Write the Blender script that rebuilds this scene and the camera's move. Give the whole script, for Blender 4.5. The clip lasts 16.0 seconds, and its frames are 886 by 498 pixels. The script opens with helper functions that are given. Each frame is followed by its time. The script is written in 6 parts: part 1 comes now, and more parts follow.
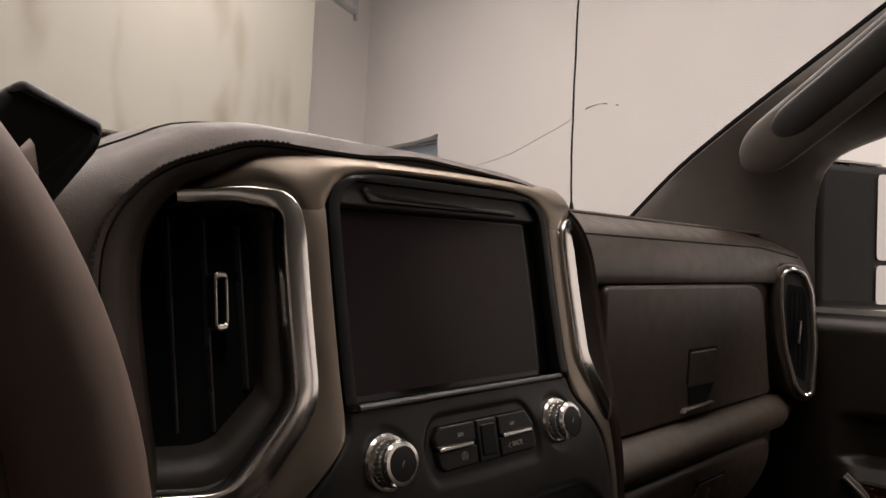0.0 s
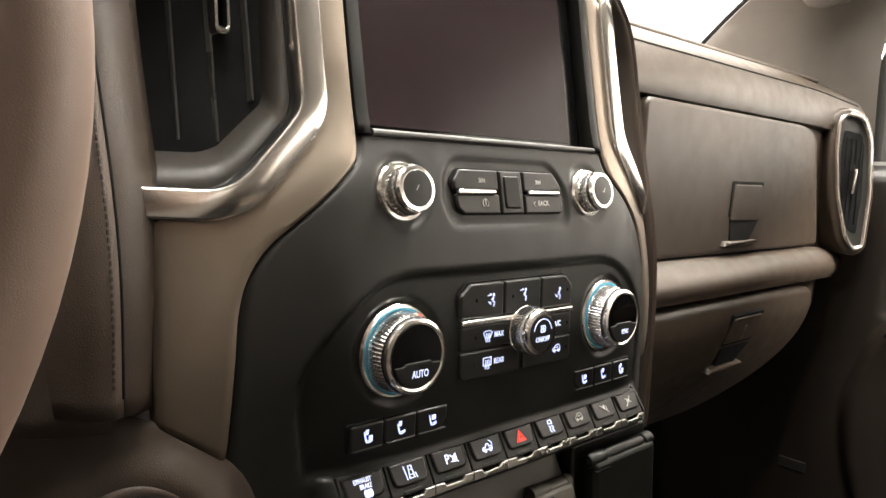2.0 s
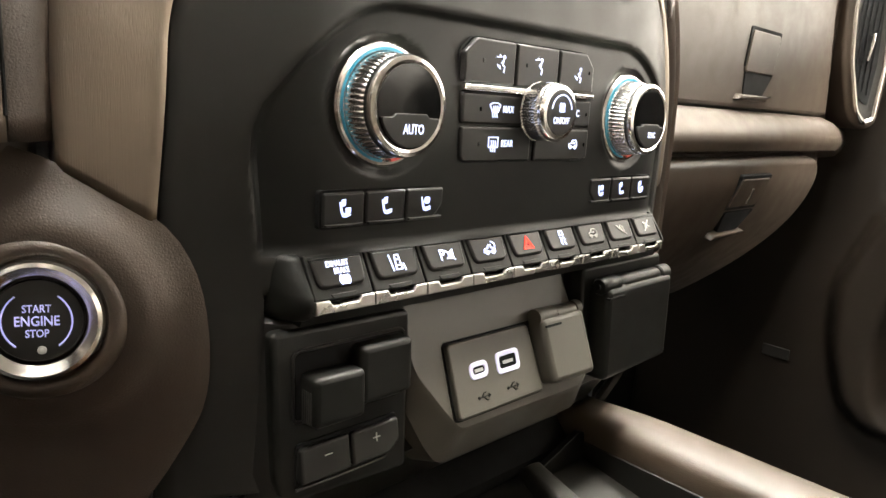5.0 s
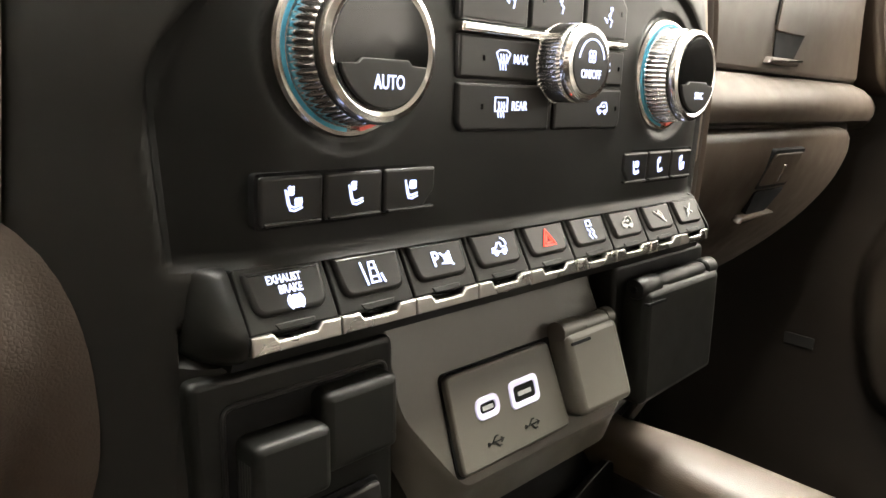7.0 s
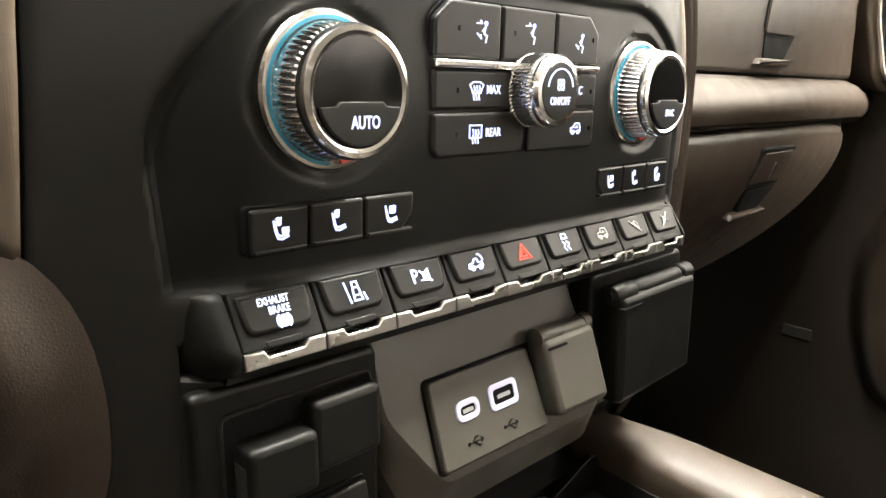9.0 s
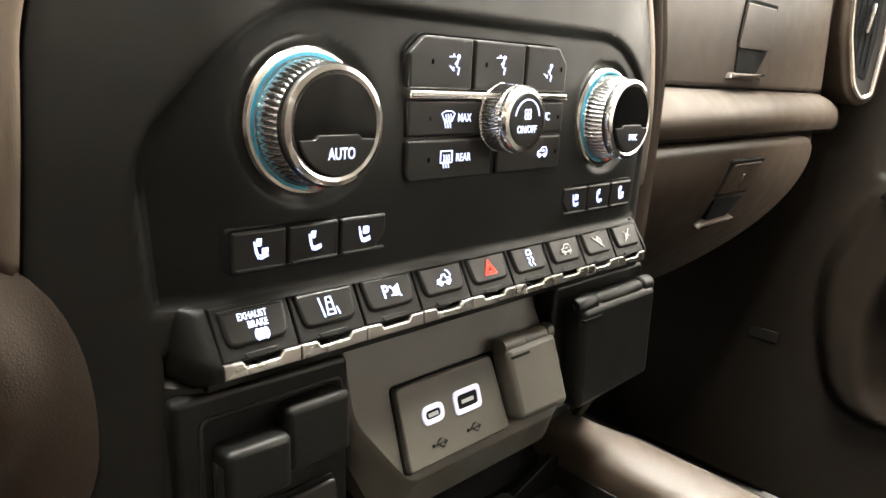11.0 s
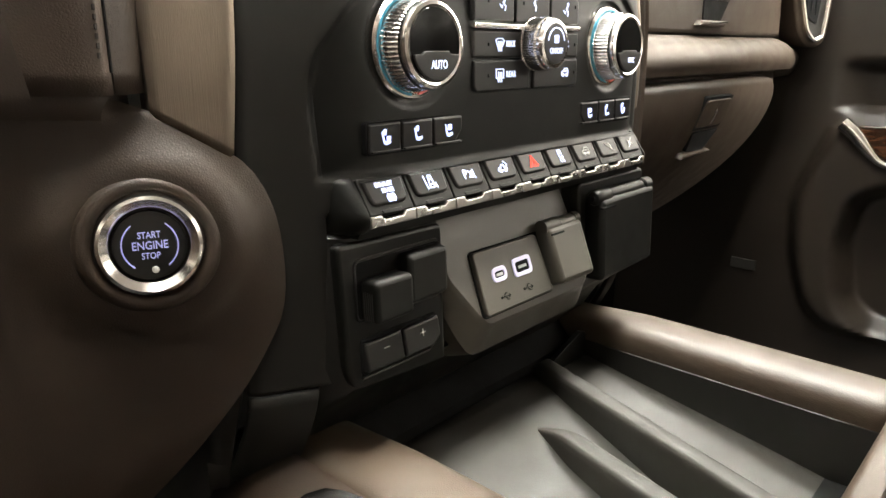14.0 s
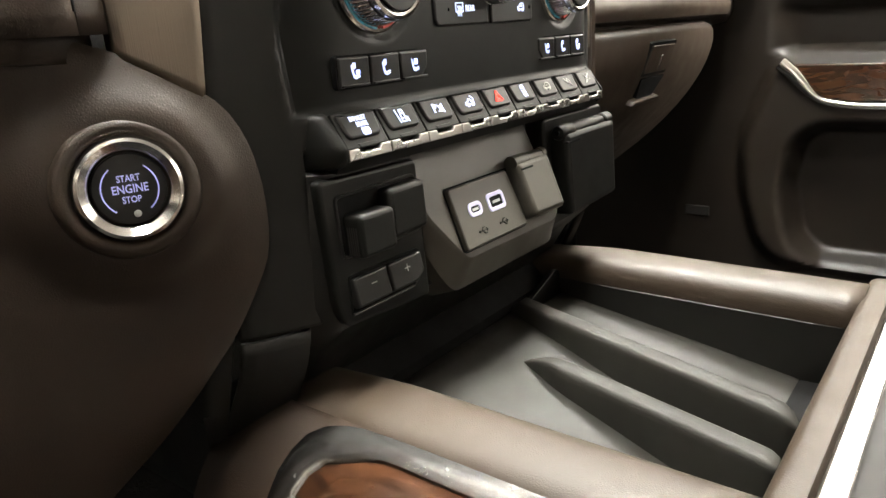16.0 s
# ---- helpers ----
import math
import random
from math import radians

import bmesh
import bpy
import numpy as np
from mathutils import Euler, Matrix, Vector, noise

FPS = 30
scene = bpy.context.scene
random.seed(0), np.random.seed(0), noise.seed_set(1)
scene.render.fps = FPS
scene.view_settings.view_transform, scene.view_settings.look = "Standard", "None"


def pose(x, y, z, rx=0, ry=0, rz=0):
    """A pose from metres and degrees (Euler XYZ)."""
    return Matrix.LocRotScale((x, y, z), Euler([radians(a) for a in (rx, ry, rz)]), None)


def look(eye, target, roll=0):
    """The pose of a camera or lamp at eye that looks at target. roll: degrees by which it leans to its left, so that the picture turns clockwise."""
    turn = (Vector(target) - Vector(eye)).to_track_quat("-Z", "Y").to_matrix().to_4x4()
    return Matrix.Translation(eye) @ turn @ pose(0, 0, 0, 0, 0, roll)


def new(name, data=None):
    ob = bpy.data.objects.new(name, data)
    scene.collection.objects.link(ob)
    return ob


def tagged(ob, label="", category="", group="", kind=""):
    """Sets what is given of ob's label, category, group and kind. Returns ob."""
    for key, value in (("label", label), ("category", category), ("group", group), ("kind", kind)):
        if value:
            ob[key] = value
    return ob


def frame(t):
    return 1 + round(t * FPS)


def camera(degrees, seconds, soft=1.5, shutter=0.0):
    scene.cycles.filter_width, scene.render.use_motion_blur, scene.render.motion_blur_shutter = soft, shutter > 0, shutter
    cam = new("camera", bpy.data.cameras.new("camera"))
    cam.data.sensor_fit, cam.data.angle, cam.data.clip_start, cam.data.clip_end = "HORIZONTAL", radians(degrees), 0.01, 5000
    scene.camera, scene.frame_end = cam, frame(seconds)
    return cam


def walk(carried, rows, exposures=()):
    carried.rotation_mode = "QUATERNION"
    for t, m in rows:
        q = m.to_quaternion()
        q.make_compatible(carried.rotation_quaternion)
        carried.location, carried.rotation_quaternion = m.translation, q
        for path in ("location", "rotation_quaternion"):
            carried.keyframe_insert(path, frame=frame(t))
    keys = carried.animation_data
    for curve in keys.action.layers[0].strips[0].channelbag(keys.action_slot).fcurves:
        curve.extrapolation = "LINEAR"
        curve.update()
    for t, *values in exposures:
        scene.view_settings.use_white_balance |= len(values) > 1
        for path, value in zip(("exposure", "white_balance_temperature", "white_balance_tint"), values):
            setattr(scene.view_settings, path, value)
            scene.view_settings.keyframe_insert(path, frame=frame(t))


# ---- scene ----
cam = camera(64.3, 16.0)
METRES, EYE, TILT, LEAN, TURN = 0.53, 1.62, 0.75, -1.75, -45.2
SIDE, BACK = -0.318, -0.255
ROWS = [
    (0.0, 0.0, 0.0, 0.0, 0.0, 0.0, -0.0),
    (0.5, 0.0108, 0.0041, -0.0566, 1.36, -2.47, -0.37),
    (1.0, 0.0169, 0.0134, -0.103, 2.51, -4.84, -0.39),
    (1.5, 0.0132, 0.0308, -0.1499, 2.55, -6.44, -0.51),
    (2.0, 0.0212, 0.0411, -0.1827, 3.32, -6.95, -0.7),
    (2.5, 0.0189, 0.0565, -0.201, 3.64, -8.39, 0.0),
    (3.0, 0.0272, 0.0804, -0.2457, 2.46, -9.82, -0.82),
    (3.5, 0.0294, 0.1117, -0.2734, 1.48, -10.22, -0.18),
    (4.0, 0.0244, 0.1475, -0.287, 0.95, -11.1, -1.54),
    (4.5, 0.0026, 0.1371, -0.3139, 1.29, -12.73, -2.38),
    (7.0, -0.0032, 0.3022, -0.36, 0.55, -14.39, -1.25),
    (7.5, 0.0049, 0.2972, -0.3548, 1.33, -15.02, -0.92),
    (8.0, 0.0142, 0.2897, -0.3563, 1.32, -14.77, -0.02),
    (8.5, 0.016, 0.2823, -0.3447, 1.09, -14.85, 0.27),
    (9.0, 0.0159, 0.2723, -0.3338, 1.17, -15.24, -0.5),
    (11.5, 0.0361, 0.2347, -0.3018, 0.23, -16.3, -2.49),
    (12.0, 0.0496, 0.2153, -0.3004, -0.38, -16.48, -2.06),
    (12.5, 0.0386, 0.1706, -0.302, -0.28, -16.92, -1.44),
    (13.0, 0.0002, 0.1231, -0.3087, -0.53, -16.74, -1.6),
    (13.5, -0.027, 0.0945, -0.3216, -1.38, -17.64, -0.29),
    (14.0, -0.054, 0.0641, -0.3422, -2.57, -17.12, 1.24),
    (14.5, -0.0769, 0.0628, -0.381, -4.45, -17.58, 4.4),
    (15.0, -0.0846, 0.0564, -0.4063, -5.25, -17.33, 4.68),
    (15.5, -0.0866, 0.0433, -0.3972, -6.23, -16.91, 4.65),
    (16.0, -0.0795, 0.0452, -0.3849, -7.59, -18.42, 5.09),
]
EXPOSE = [(0.0, -1.93, 6450, 18), (0.3, -1.72, 6450, 17), (0.6, -1.0, 6450, 15), (1.0, -0.12, 6400, 14), (1.5, 0.5, 6400, 11), (2.0, 0.88, 6350, 9), (3.0, 1.45, 6350, 8), (4.0, 1.63, 6350, 7), (9.0, 1.65, 6300, 6), (14.0, 1.55, 6250, 6), (16.0, 1.48, 6200, 6)]
walk(cam, [(t, pose(SIDE, BACK, EYE, TILT, LEAN, TURN) @ pose(METRES * x, METRES * y, METRES * z, 90 + pitch, roll, yaw)) for t, x, y, z, yaw, pitch, roll in ROWS], EXPOSE)

# ---- world and lamps ----
world = bpy.data.worlds.new("shop_air")
world.use_nodes = True
scene.world = world
world.node_tree.nodes["Background"].inputs[0].default_value = (0.9, 0.85, 0.78, 1)
world.node_tree.nodes["Background"].inputs[1].default_value = 0.02


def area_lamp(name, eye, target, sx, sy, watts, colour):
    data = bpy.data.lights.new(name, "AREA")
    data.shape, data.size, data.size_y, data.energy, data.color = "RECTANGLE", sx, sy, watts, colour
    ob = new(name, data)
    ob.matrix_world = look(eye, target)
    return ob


WARM = (1.0, 0.93, 0.84)
for lx, watts in ((-0.6, 240), (2.0, 600)):
    for ly, share in ((3.6, 1.0), (-0.8, 1.0), (-5.0, 1.0)):
        area_lamp("shop_ceiling_light", (lx, ly, 4.75), (lx, ly, 0), 0.9, 3.2, watts * share, WARM)
# unseen dome lamp added in the roof above the passenger, to light the stack
area_lamp("assumed_dome_lamp", (0.20, -0.10, 1.965), (0.20, -0.08, 1.0), 0.10, 0.06, 1.0, (1.0, 0.92, 0.80))


# ---- materials ----
def material(name, colour, rough=0.5, metal=0.0, grain=0.0, bump=0.0, vary=0.12, coat=0.0, spread=6.0, cells=False, detail=3.0, spec=0.5):
    """A surface with fine grain (size in metres), broad tone drift and uneven gloss."""
    m = bpy.data.materials.new(name)
    m.use_nodes = True
    nt = m.node_tree
    b = nt.nodes["Principled BSDF"]
    b.inputs["Metallic"].default_value, b.inputs["Coat Weight"].default_value = metal, coat
    b.inputs["Coat Roughness"].default_value = 0.08
    b.inputs["Specular IOR Level"].default_value = spec
    co = nt.nodes.new("ShaderNodeTexCoord")

    def tex(scale, det):
        n = nt.nodes.new("ShaderNodeTexNoise")
        n.inputs["Scale"].default_value, n.inputs["Detail"].default_value = scale, det
        nt.links.new(co.outputs["Object"], n.inputs["Vector"])
        return n.outputs["Fac"]

    def remap(src, lo, hi):
        r = nt.nodes.new("ShaderNodeMapRange")
        r.inputs["From Min"].default_value, r.inputs["From Max"].default_value = 0.3, 0.7
        r.inputs["To Min"].default_value, r.inputs["To Max"].default_value = lo, hi
        nt.links.new(src, r.inputs["Value"])
        return r.outputs["Result"]

    broad = tex(spread, 4)
    mix = nt.nodes.new("ShaderNodeMix")
    mix.data_type = "RGBA"
    nt.links.new(remap(broad, 0, 1), mix.inputs["Factor"])
    mix.inputs[6].default_value = (*[c * (1 - vary) for c in colour], 1)
    mix.inputs[7].default_value = (*[min(1, c * (1 + vary)) for c in colour], 1)
    nt.links.new(mix.outputs[2], b.inputs["Base Color"])
    nt.links.new(remap(tex(spread * 9, 5), max(0.02, rough * 0.85), min(1, rough * 1.15)), b.inputs["Roughness"])
    if grain:
        if cells:
            v = nt.nodes.new("ShaderNodeTexVoronoi")
            v.feature = "DISTANCE_TO_EDGE"
            v.inputs["Scale"].default_value = 1 / grain
            nt.links.new(co.outputs["Object"], v.inputs["Vector"])
            src = v.outputs["Distance"]
        else:
            src = tex(1 / grain, detail)
        bp = nt.nodes.new("ShaderNodeBump")
        bp.inputs["Strength"].default_value, bp.inputs["Distance"].default_value = bump, grain * 0.5
        nt.links.new(src, bp.inputs["Height"])
        nt.links.new(bp.outputs["Normal"], b.inputs["Normal"])
    return m


def brushed(name, colour, rough, stretch):
    """Metal brushed along one axis: noise stretched by the vector given."""
    m = material(name, colour, rough, 1.0, vary=0.05)
    nt = m.node_tree
    b = nt.nodes["Principled BSDF"]
    co, mp, n = nt.nodes.new("ShaderNodeTexCoord"), nt.nodes.new("ShaderNodeMapping"), nt.nodes.new("ShaderNodeTexNoise")
    mp.inputs["Scale"].default_value = stretch
    n.inputs["Scale"].default_value, n.inputs["Detail"].default_value = 1.0, 2
    nt.links.new(co.outputs["Object"], mp.inputs["Vector"])
    nt.links.new(mp.outputs["Vector"], n.inputs["Vector"])
    bp = nt.nodes.new("ShaderNodeBump")
    bp.inputs["Strength"].default_value, bp.inputs["Distance"].default_value = 0.16, 0.0004
    nt.links.new(n.outputs["Fac"], bp.inputs["Height"])
    nt.links.new(bp.outputs["Normal"], b.inputs["Normal"])
    return m


def glow(name, colour, strength):
    m = bpy.data.materials.new(name)
    m.use_nodes = True
    b = m.node_tree.nodes["Principled BSDF"]
    b.inputs["Base Color"].default_value = (*colour, 1)
    b.inputs["Emission Color"].default_value = (*colour, 1)
    b.inputs["Emission Strength"].default_value = strength
    return m


def wood_material():
    m = material("burl_wood", (0.12, 0.05, 0.022), 0.25, coat=0.25, vary=0.3)
    nt = m.node_tree
    b = nt.nodes["Principled BSDF"]
    co, w, n, r = [nt.nodes.new(k) for k in ("ShaderNodeTexCoord", "ShaderNodeTexWave", "ShaderNodeTexNoise", "ShaderNodeValToRGB")]
    mp = nt.nodes.new("ShaderNodeMapping")
    mp.inputs["Scale"].default_value = (60, 14, 60)
    nt.links.new(co.outputs["Object"], mp.inputs["Vector"])
    nt.links.new(mp.outputs["Vector"], n.inputs["Vector"])
    n.inputs["Scale"].default_value, n.inputs["Detail"].default_value, n.inputs["Distortion"].default_value = 1.6, 8, 1.2
    r.color_ramp.elements[0].position, r.color_ramp.elements[0].color = 0.36, (0.014, 0.006, 0.003, 1)
    r.color_ramp.elements[1].position, r.color_ramp.elements[1].color = 0.66, (0.046, 0.018, 0.0075, 1)
    nt.links.new(n.outputs["Fac"], r.inputs["Fac"])
    nt.links.new(r.outputs["Color"], b.inputs["Base Color"])
    nt.nodes.remove(w)
    return m


def wall_material(name, colour, stained):
    m = material(name, colour, 0.75, grain=0.02, bump=0.1, vary=0.05, spread=0.6)
    if stained:
        nt = m.node_tree
        b = nt.nodes["Principled BSDF"]
        old = b.inputs["Base Color"].links[0].from_socket
        co, mp, n, r, mix = [nt.nodes.new(k) for k in ("ShaderNodeTexCoord", "ShaderNodeMapping", "ShaderNodeTexNoise", "ShaderNodeValToRGB", "ShaderNodeMix")]
        mp.inputs["Scale"].default_value = (2.6, 2.6, 0.9)
        nt.links.new(co.outputs["Object"], mp.inputs["Vector"])
        nt.links.new(mp.outputs["Vector"], n.inputs["Vector"])
        n.inputs["Scale"].default_value, n.inputs["Detail"].default_value = 1.0, 6
        r.color_ramp.elements[0].position, r.color_ramp.elements[1].position = 0.52, 0.72
        r.color_ramp.elements[1].color = (0.6, 0.6, 0.6, 1)
        nt.links.new(n.outputs["Fac"], r.inputs["Fac"])
        mix.data_type = "RGBA"
        nt.links.new(r.outputs["Color"], mix.inputs["Factor"])
        nt.links.new(old, mix.inputs[6])
        mix.inputs[7].default_value = (0.16, 0.11, 0.06, 1)
        nt.links.new(mix.outputs[2], b.inputs["Base Color"])
    return m


LEATHER = material("brown_leather", (0.029, 0.0190, 0.0124), 0.46, grain=0.0011, bump=0.28, cells=True)
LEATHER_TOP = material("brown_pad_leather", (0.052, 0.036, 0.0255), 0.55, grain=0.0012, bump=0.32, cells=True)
SOFT = material("dark_brown_moulding", (0.032, 0.0225, 0.0153), 0.42, grain=0.0007, bump=0.16)
# copy of SOFT, darkened to put the passenger door's shade into the colour
DOOR_SHADED = material("shaded_door_moulding", (0.0130, 0.0094, 0.0066), 0.42, grain=0.0007, bump=0.16)
PILLAR = material("grey_pillar_moulding", (0.078, 0.067, 0.055), 0.55, grain=0.0007, bump=0.2)
WHEEL = material("brown_wheel_leather", (0.175, 0.122, 0.095), 0.5, grain=0.0006, bump=0.12, cells=True)
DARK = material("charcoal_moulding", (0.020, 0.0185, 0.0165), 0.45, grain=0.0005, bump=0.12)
BLACK = material("satin_black_plastic", (0.0045, 0.0046, 0.0038), 0.42, grain=0.0004, bump=0.08, spec=0.24)
KEY = material("black_key_plastic", (0.0078, 0.0075, 0.0068), 0.36, grain=0.0003, bump=0.05, spec=0.38)
FASCIA = material("dark_fascia_paint", (0.0095, 0.0089, 0.0075), 0.44, grain=0.0005, bump=0.05, spec=0.34)
OLIVE = material("grey_brown_moulding", (0.057, 0.0525, 0.0425), 0.42, grain=0.0005, bump=0.10)
FUNNEL = material("dark_vent_moulding", (0.026, 0.022, 0.0175), 0.5, grain=0.0005, bump=0.1)
GLOSS = material("gloss_black", (0.004, 0.004, 0.004), 0.12, spec=0.3)
VOID = material("matt_black_recess", (0.005, 0.005, 0.005), 0.8, spec=0.12)
VANE = material("black_vane", (0.045, 0.043, 0.04), 0.3)
SCREEN = material("display_glass", (0.016, 0.0105, 0.0115), 0.22, vary=0.04, spec=0.13)
SILVER = brushed("brushed_aluminium", (0.260, 0.219, 0.177), 0.42, (2600, 2600, 40))
CHROME = material("satin_chrome", (0.82, 0.80, 0.77), 0.27, 1.0, vary=0.04)
BRIGHT = material("bright_chrome", (0.93, 0.92, 0.90), 0.25, 1.0, vary=0.03)
for m in (CHROME, BRIGHT):
    b = m.node_tree.nodes["Principled BSDF"]
    m.node_tree.links.remove(b.inputs["Roughness"].links[0])
    b.inputs["Roughness"].default_value = 0.19 if m is CHROME else 0.17
STRIP = brushed("satin_silver_strip", (0.52, 0.51, 0.49), 0.28, (60, 2400, 2400))
NICKEL = material("satin_nickel", (0.40, 0.39, 0.375), 0.24, 1.0, vary=0.04, spread=20)
WOOD = wood_material()
RUBBER = material("grey_rubber_mat", (0.026, 0.0245, 0.0208), 0.58, grain=0.0006, bump=0.25, spec=0.3)
TAN = material("tan_console_leather", (0.039, 0.0270, 0.0170), 0.48, grain=0.0011, bump=0.25, cells=True)
CARPET = material("black_carpet", (0.012, 0.011, 0.010), 0.95, grain=0.004, bump=0.6)
ICON = glow("icon_light", (0.62, 0.69, 1.0), 0.55)
ICON_SOFT = glow("button_light", (0.42, 0.42, 0.80), 0.16)
ICON_DIM = material("printed_grey_mark", (0.42, 0.42, 0.40), 0.5)
ICON_WHITE = material("printed_white_mark", (0.62, 0.62, 0.60), 0.5)
RED = glow("hazard_light", (1.0, 0.05, 0.03), 0.4)
BLUE_BAND = material("blue_band", (0.04, 0.25, 0.38), 0.3)
RED_BAND = material("red_band", (0.50, 0.05, 0.03), 0.3)
PORT_LIGHT = glow("port_light", (0.55, 0.52, 0.72), 0.12)
THREAD = material("dark_thread", (0.022, 0.018, 0.014), 0.8)
WALL = wall_material("cream_wall_paint", (0.66, 0.635, 0.612), False)
PANEL = wall_material("stained_panel_paint", (0.37, 0.355, 0.305), True)
CONCRETE = material("shop_concrete", (0.28, 0.27, 0.25), 0.6, grain=0.05, bump=0.3, spread=0.8)
PANE = material("blue_pane", (0.42, 0.52, 0.60), 0.25, coat=0.4)
STEEL = material("galvanised_steel", (0.45, 0.46, 0.47), 0.4, 0.8)
PAINT = material("white_car_paint", (0.70, 0.70, 0.69), 0.2, coat=0.5, vary=0.03)
HEADLINER = material("grey_headliner", (0.34, 0.31, 0.28), 0.9, grain=0.002, bump=0.3)
GLASS = bpy.data.materials.new("clear_glass")
GLASS.use_nodes = True
_g = GLASS.node_tree.nodes["Principled BSDF"]
_g.inputs["Transmission Weight"].default_value, _g.inputs["Roughness"].default_value, _g.inputs["IOR"].default_value = 1.0, 0.0, 1.015


# ---- mesh helpers ----
def part(name, bm, mat, parent=None, label="", sharp=32, solid=0.0):
    """One mesh object under a thing or a part."""
    me = bpy.data.meshes.new(name)
    bmesh.ops.recalc_face_normals(bm, faces=bm.faces[:]) if len(bm.faces) < 60000 else None
    bm.to_mesh(me)
    bm.free()
    me.shade_smooth()
    me.set_sharp_from_angle(angle=radians(sharp))
    for f in me.polygons:
        if f.loop_total > 6:
            f.use_smooth = False
    me.materials.append(mat)
    ob = new(name, me)
    if parent is not None:
        ob.parent = parent
        ob.matrix_parent_inverse = Matrix.Translation(-parent.location)
    if solid:
        mod = ob.modifiers.new("Solidify", "SOLIDIFY")
        mod.thickness, mod.offset = solid, 0
    return tagged(ob, label)


def thing(name, at, label, category, group="", kind=""):
    ob = new(name)
    ob.location = at
    ob.empty_display_size = 0.02
    return tagged(ob, label, category, group, kind)


class Plane:
    """A placed drawing plane: u to the right, v up, n out of the plane."""

    def __init__(self, o, u=(1, 0, 0), v=(0, 0, 1)):
        self.o, self.u = Vector(o), Vector(u).normalized()
        v = Vector(v)
        self.v = (v - self.u * v.dot(self.u)).normalized()
        self.n = self.u.cross(self.v)

    def __call__(self, a, b, w=0.0):
        return self.o + self.u * a + self.v * b + self.n * w

    def moved(self, a, b, w=0.0):
        q = Plane(self(a, b, w), self.u, self.v)
        q.u, q.v, q.n = self.u.copy(), self.v.copy(), self.n.copy()
        return q

    def sized(self, k):
        """The same plane drawn k times as large about its origin."""
        q = self.moved(0, 0)
        q.u, q.v, q.n = q.u * k, q.v * k, q.n * k
        return q


def rounded(poly, r, n=5):
    """The polygon with its corners rounded; r one radius or one for each corner."""
    out = []
    for i, p in enumerate(poly):
        rr = r[i] if isinstance(r, (list, tuple)) else r
        p, a, b = Vector(p), Vector(poly[i - 1]), Vector(poly[(i + 1) % len(poly)])
        da, db = a - p, b - p
        t = min(rr, da.length * 0.48, db.length * 0.48)
        if t < 1e-6:
            out.append(tuple(p))
            continue
        s, e = p + da.normalized() * t, p + db.normalized() * t
        for k in range(n + 1):
            q = k / n
            out.append(tuple(s * (1 - q) ** 2 + p * 2 * q * (1 - q) + e * q * q))
    return out


def area_of(poly):
    return 0.5 * sum(poly[i - 1][0] * p[1] - p[0] * poly[i - 1][1] for i, p in enumerate(poly))


def inset(poly, d):
    s = 1 if area_of(poly) > 0 else -1
    out = []
    for i, p in enumerate(poly):
        p, a, b = Vector(p), Vector(poly[i - 1]), Vector(poly[(i + 1) % len(poly)])
        e1, e2 = (p - a), (b - p)
        e1 = e1.normalized() if e1.length > 1e-9 else e2.normalized()
        e2 = e2.normalized() if e2.length > 1e-9 else e1
        n1, n2 = Vector((-e1.y, e1.x)) * s, Vector((-e2.y, e2.x)) * s
        m = n1 + n2
        m = m.normalized() if m.length > 1e-6 else n1
        out.append(p + m * (d / max(0.5, m.dot(n1))))
    # corners tighter than the inset close up instead of crossing over
    for _ in range(4):
        for i in range(len(out)):
            j = (i + 1) % len(out)
            if (out[j] - out[i]).dot(Vector(poly[j]) - Vector(poly[i])) < 0:
                out[i] = out[j] = (out[i] + out[j]) / 2
    return [tuple(p) for p in out]


def box_poly(x0, y0, x1, y1):
    return [(x0, y0), (x1, y0), (x1, y1), (x0, y1)]


def plate(bm, pl, poly, w0, w1, bev=0.0, seg=3, surf=None):
    """A raised slab of the polygon from depth w0 to w1 with a rounded top edge. surf(a, b) adds to the depth of the top."""
    rings = [(poly, w0)]
    if bev:
        for k in range(seg + 1):
            q = k / seg * math.pi / 2
            rings.append((inset(poly, bev * (1 - math.cos(q))), w1 - bev + bev * math.sin(q)))
    else:
        rings.append((poly, w1))
    loops = [[bm.verts.new(pl(a, b, w + (surf(a, b) if surf and i else 0))) for a, b in ring] for i, (ring, w) in enumerate(rings)]
    n = len(poly)
    for lo, hi in zip(loops, loops[1:]):
        for i in range(n):
            bm.faces.new((lo[i], lo[(i + 1) % n], hi[(i + 1) % n], hi[i]))
    bm.faces.new(loops[0][::-1])
    bm.faces.new(loops[-1])
    return bm


def slab(pl, poly, w0, w1, bev=0.0, seg=3):
    return plate(bmesh.new(), pl, poly, w0, w1, bev, seg)


def rim(bm, pl, outer, inner, w0, w1, bev=0.0):
    """A frame between two polygons of the same number of points."""
    n = len(outer)
    rings = [(outer, w0), (outer, w1 - bev)] + ([(inset(outer, bev), w1), (inset(inner, -bev), w1)] if bev else [(outer, w1), (inner, w1)]) + [(inner, w1 - bev), (inner, w0)]
    loops = [[bm.verts.new(pl(a, b, w)) for a, b in ring] for ring, w in rings]
    for lo, hi in zip(loops, loops[1:] + loops[:1]):
        for i in range(n):
            bm.faces.new((lo[i], lo[(i + 1) % n], hi[(i + 1) % n], hi[i]))
    bmesh.ops.remove_doubles(bm, verts=bm.verts[:], dist=1e-6)
    return bm


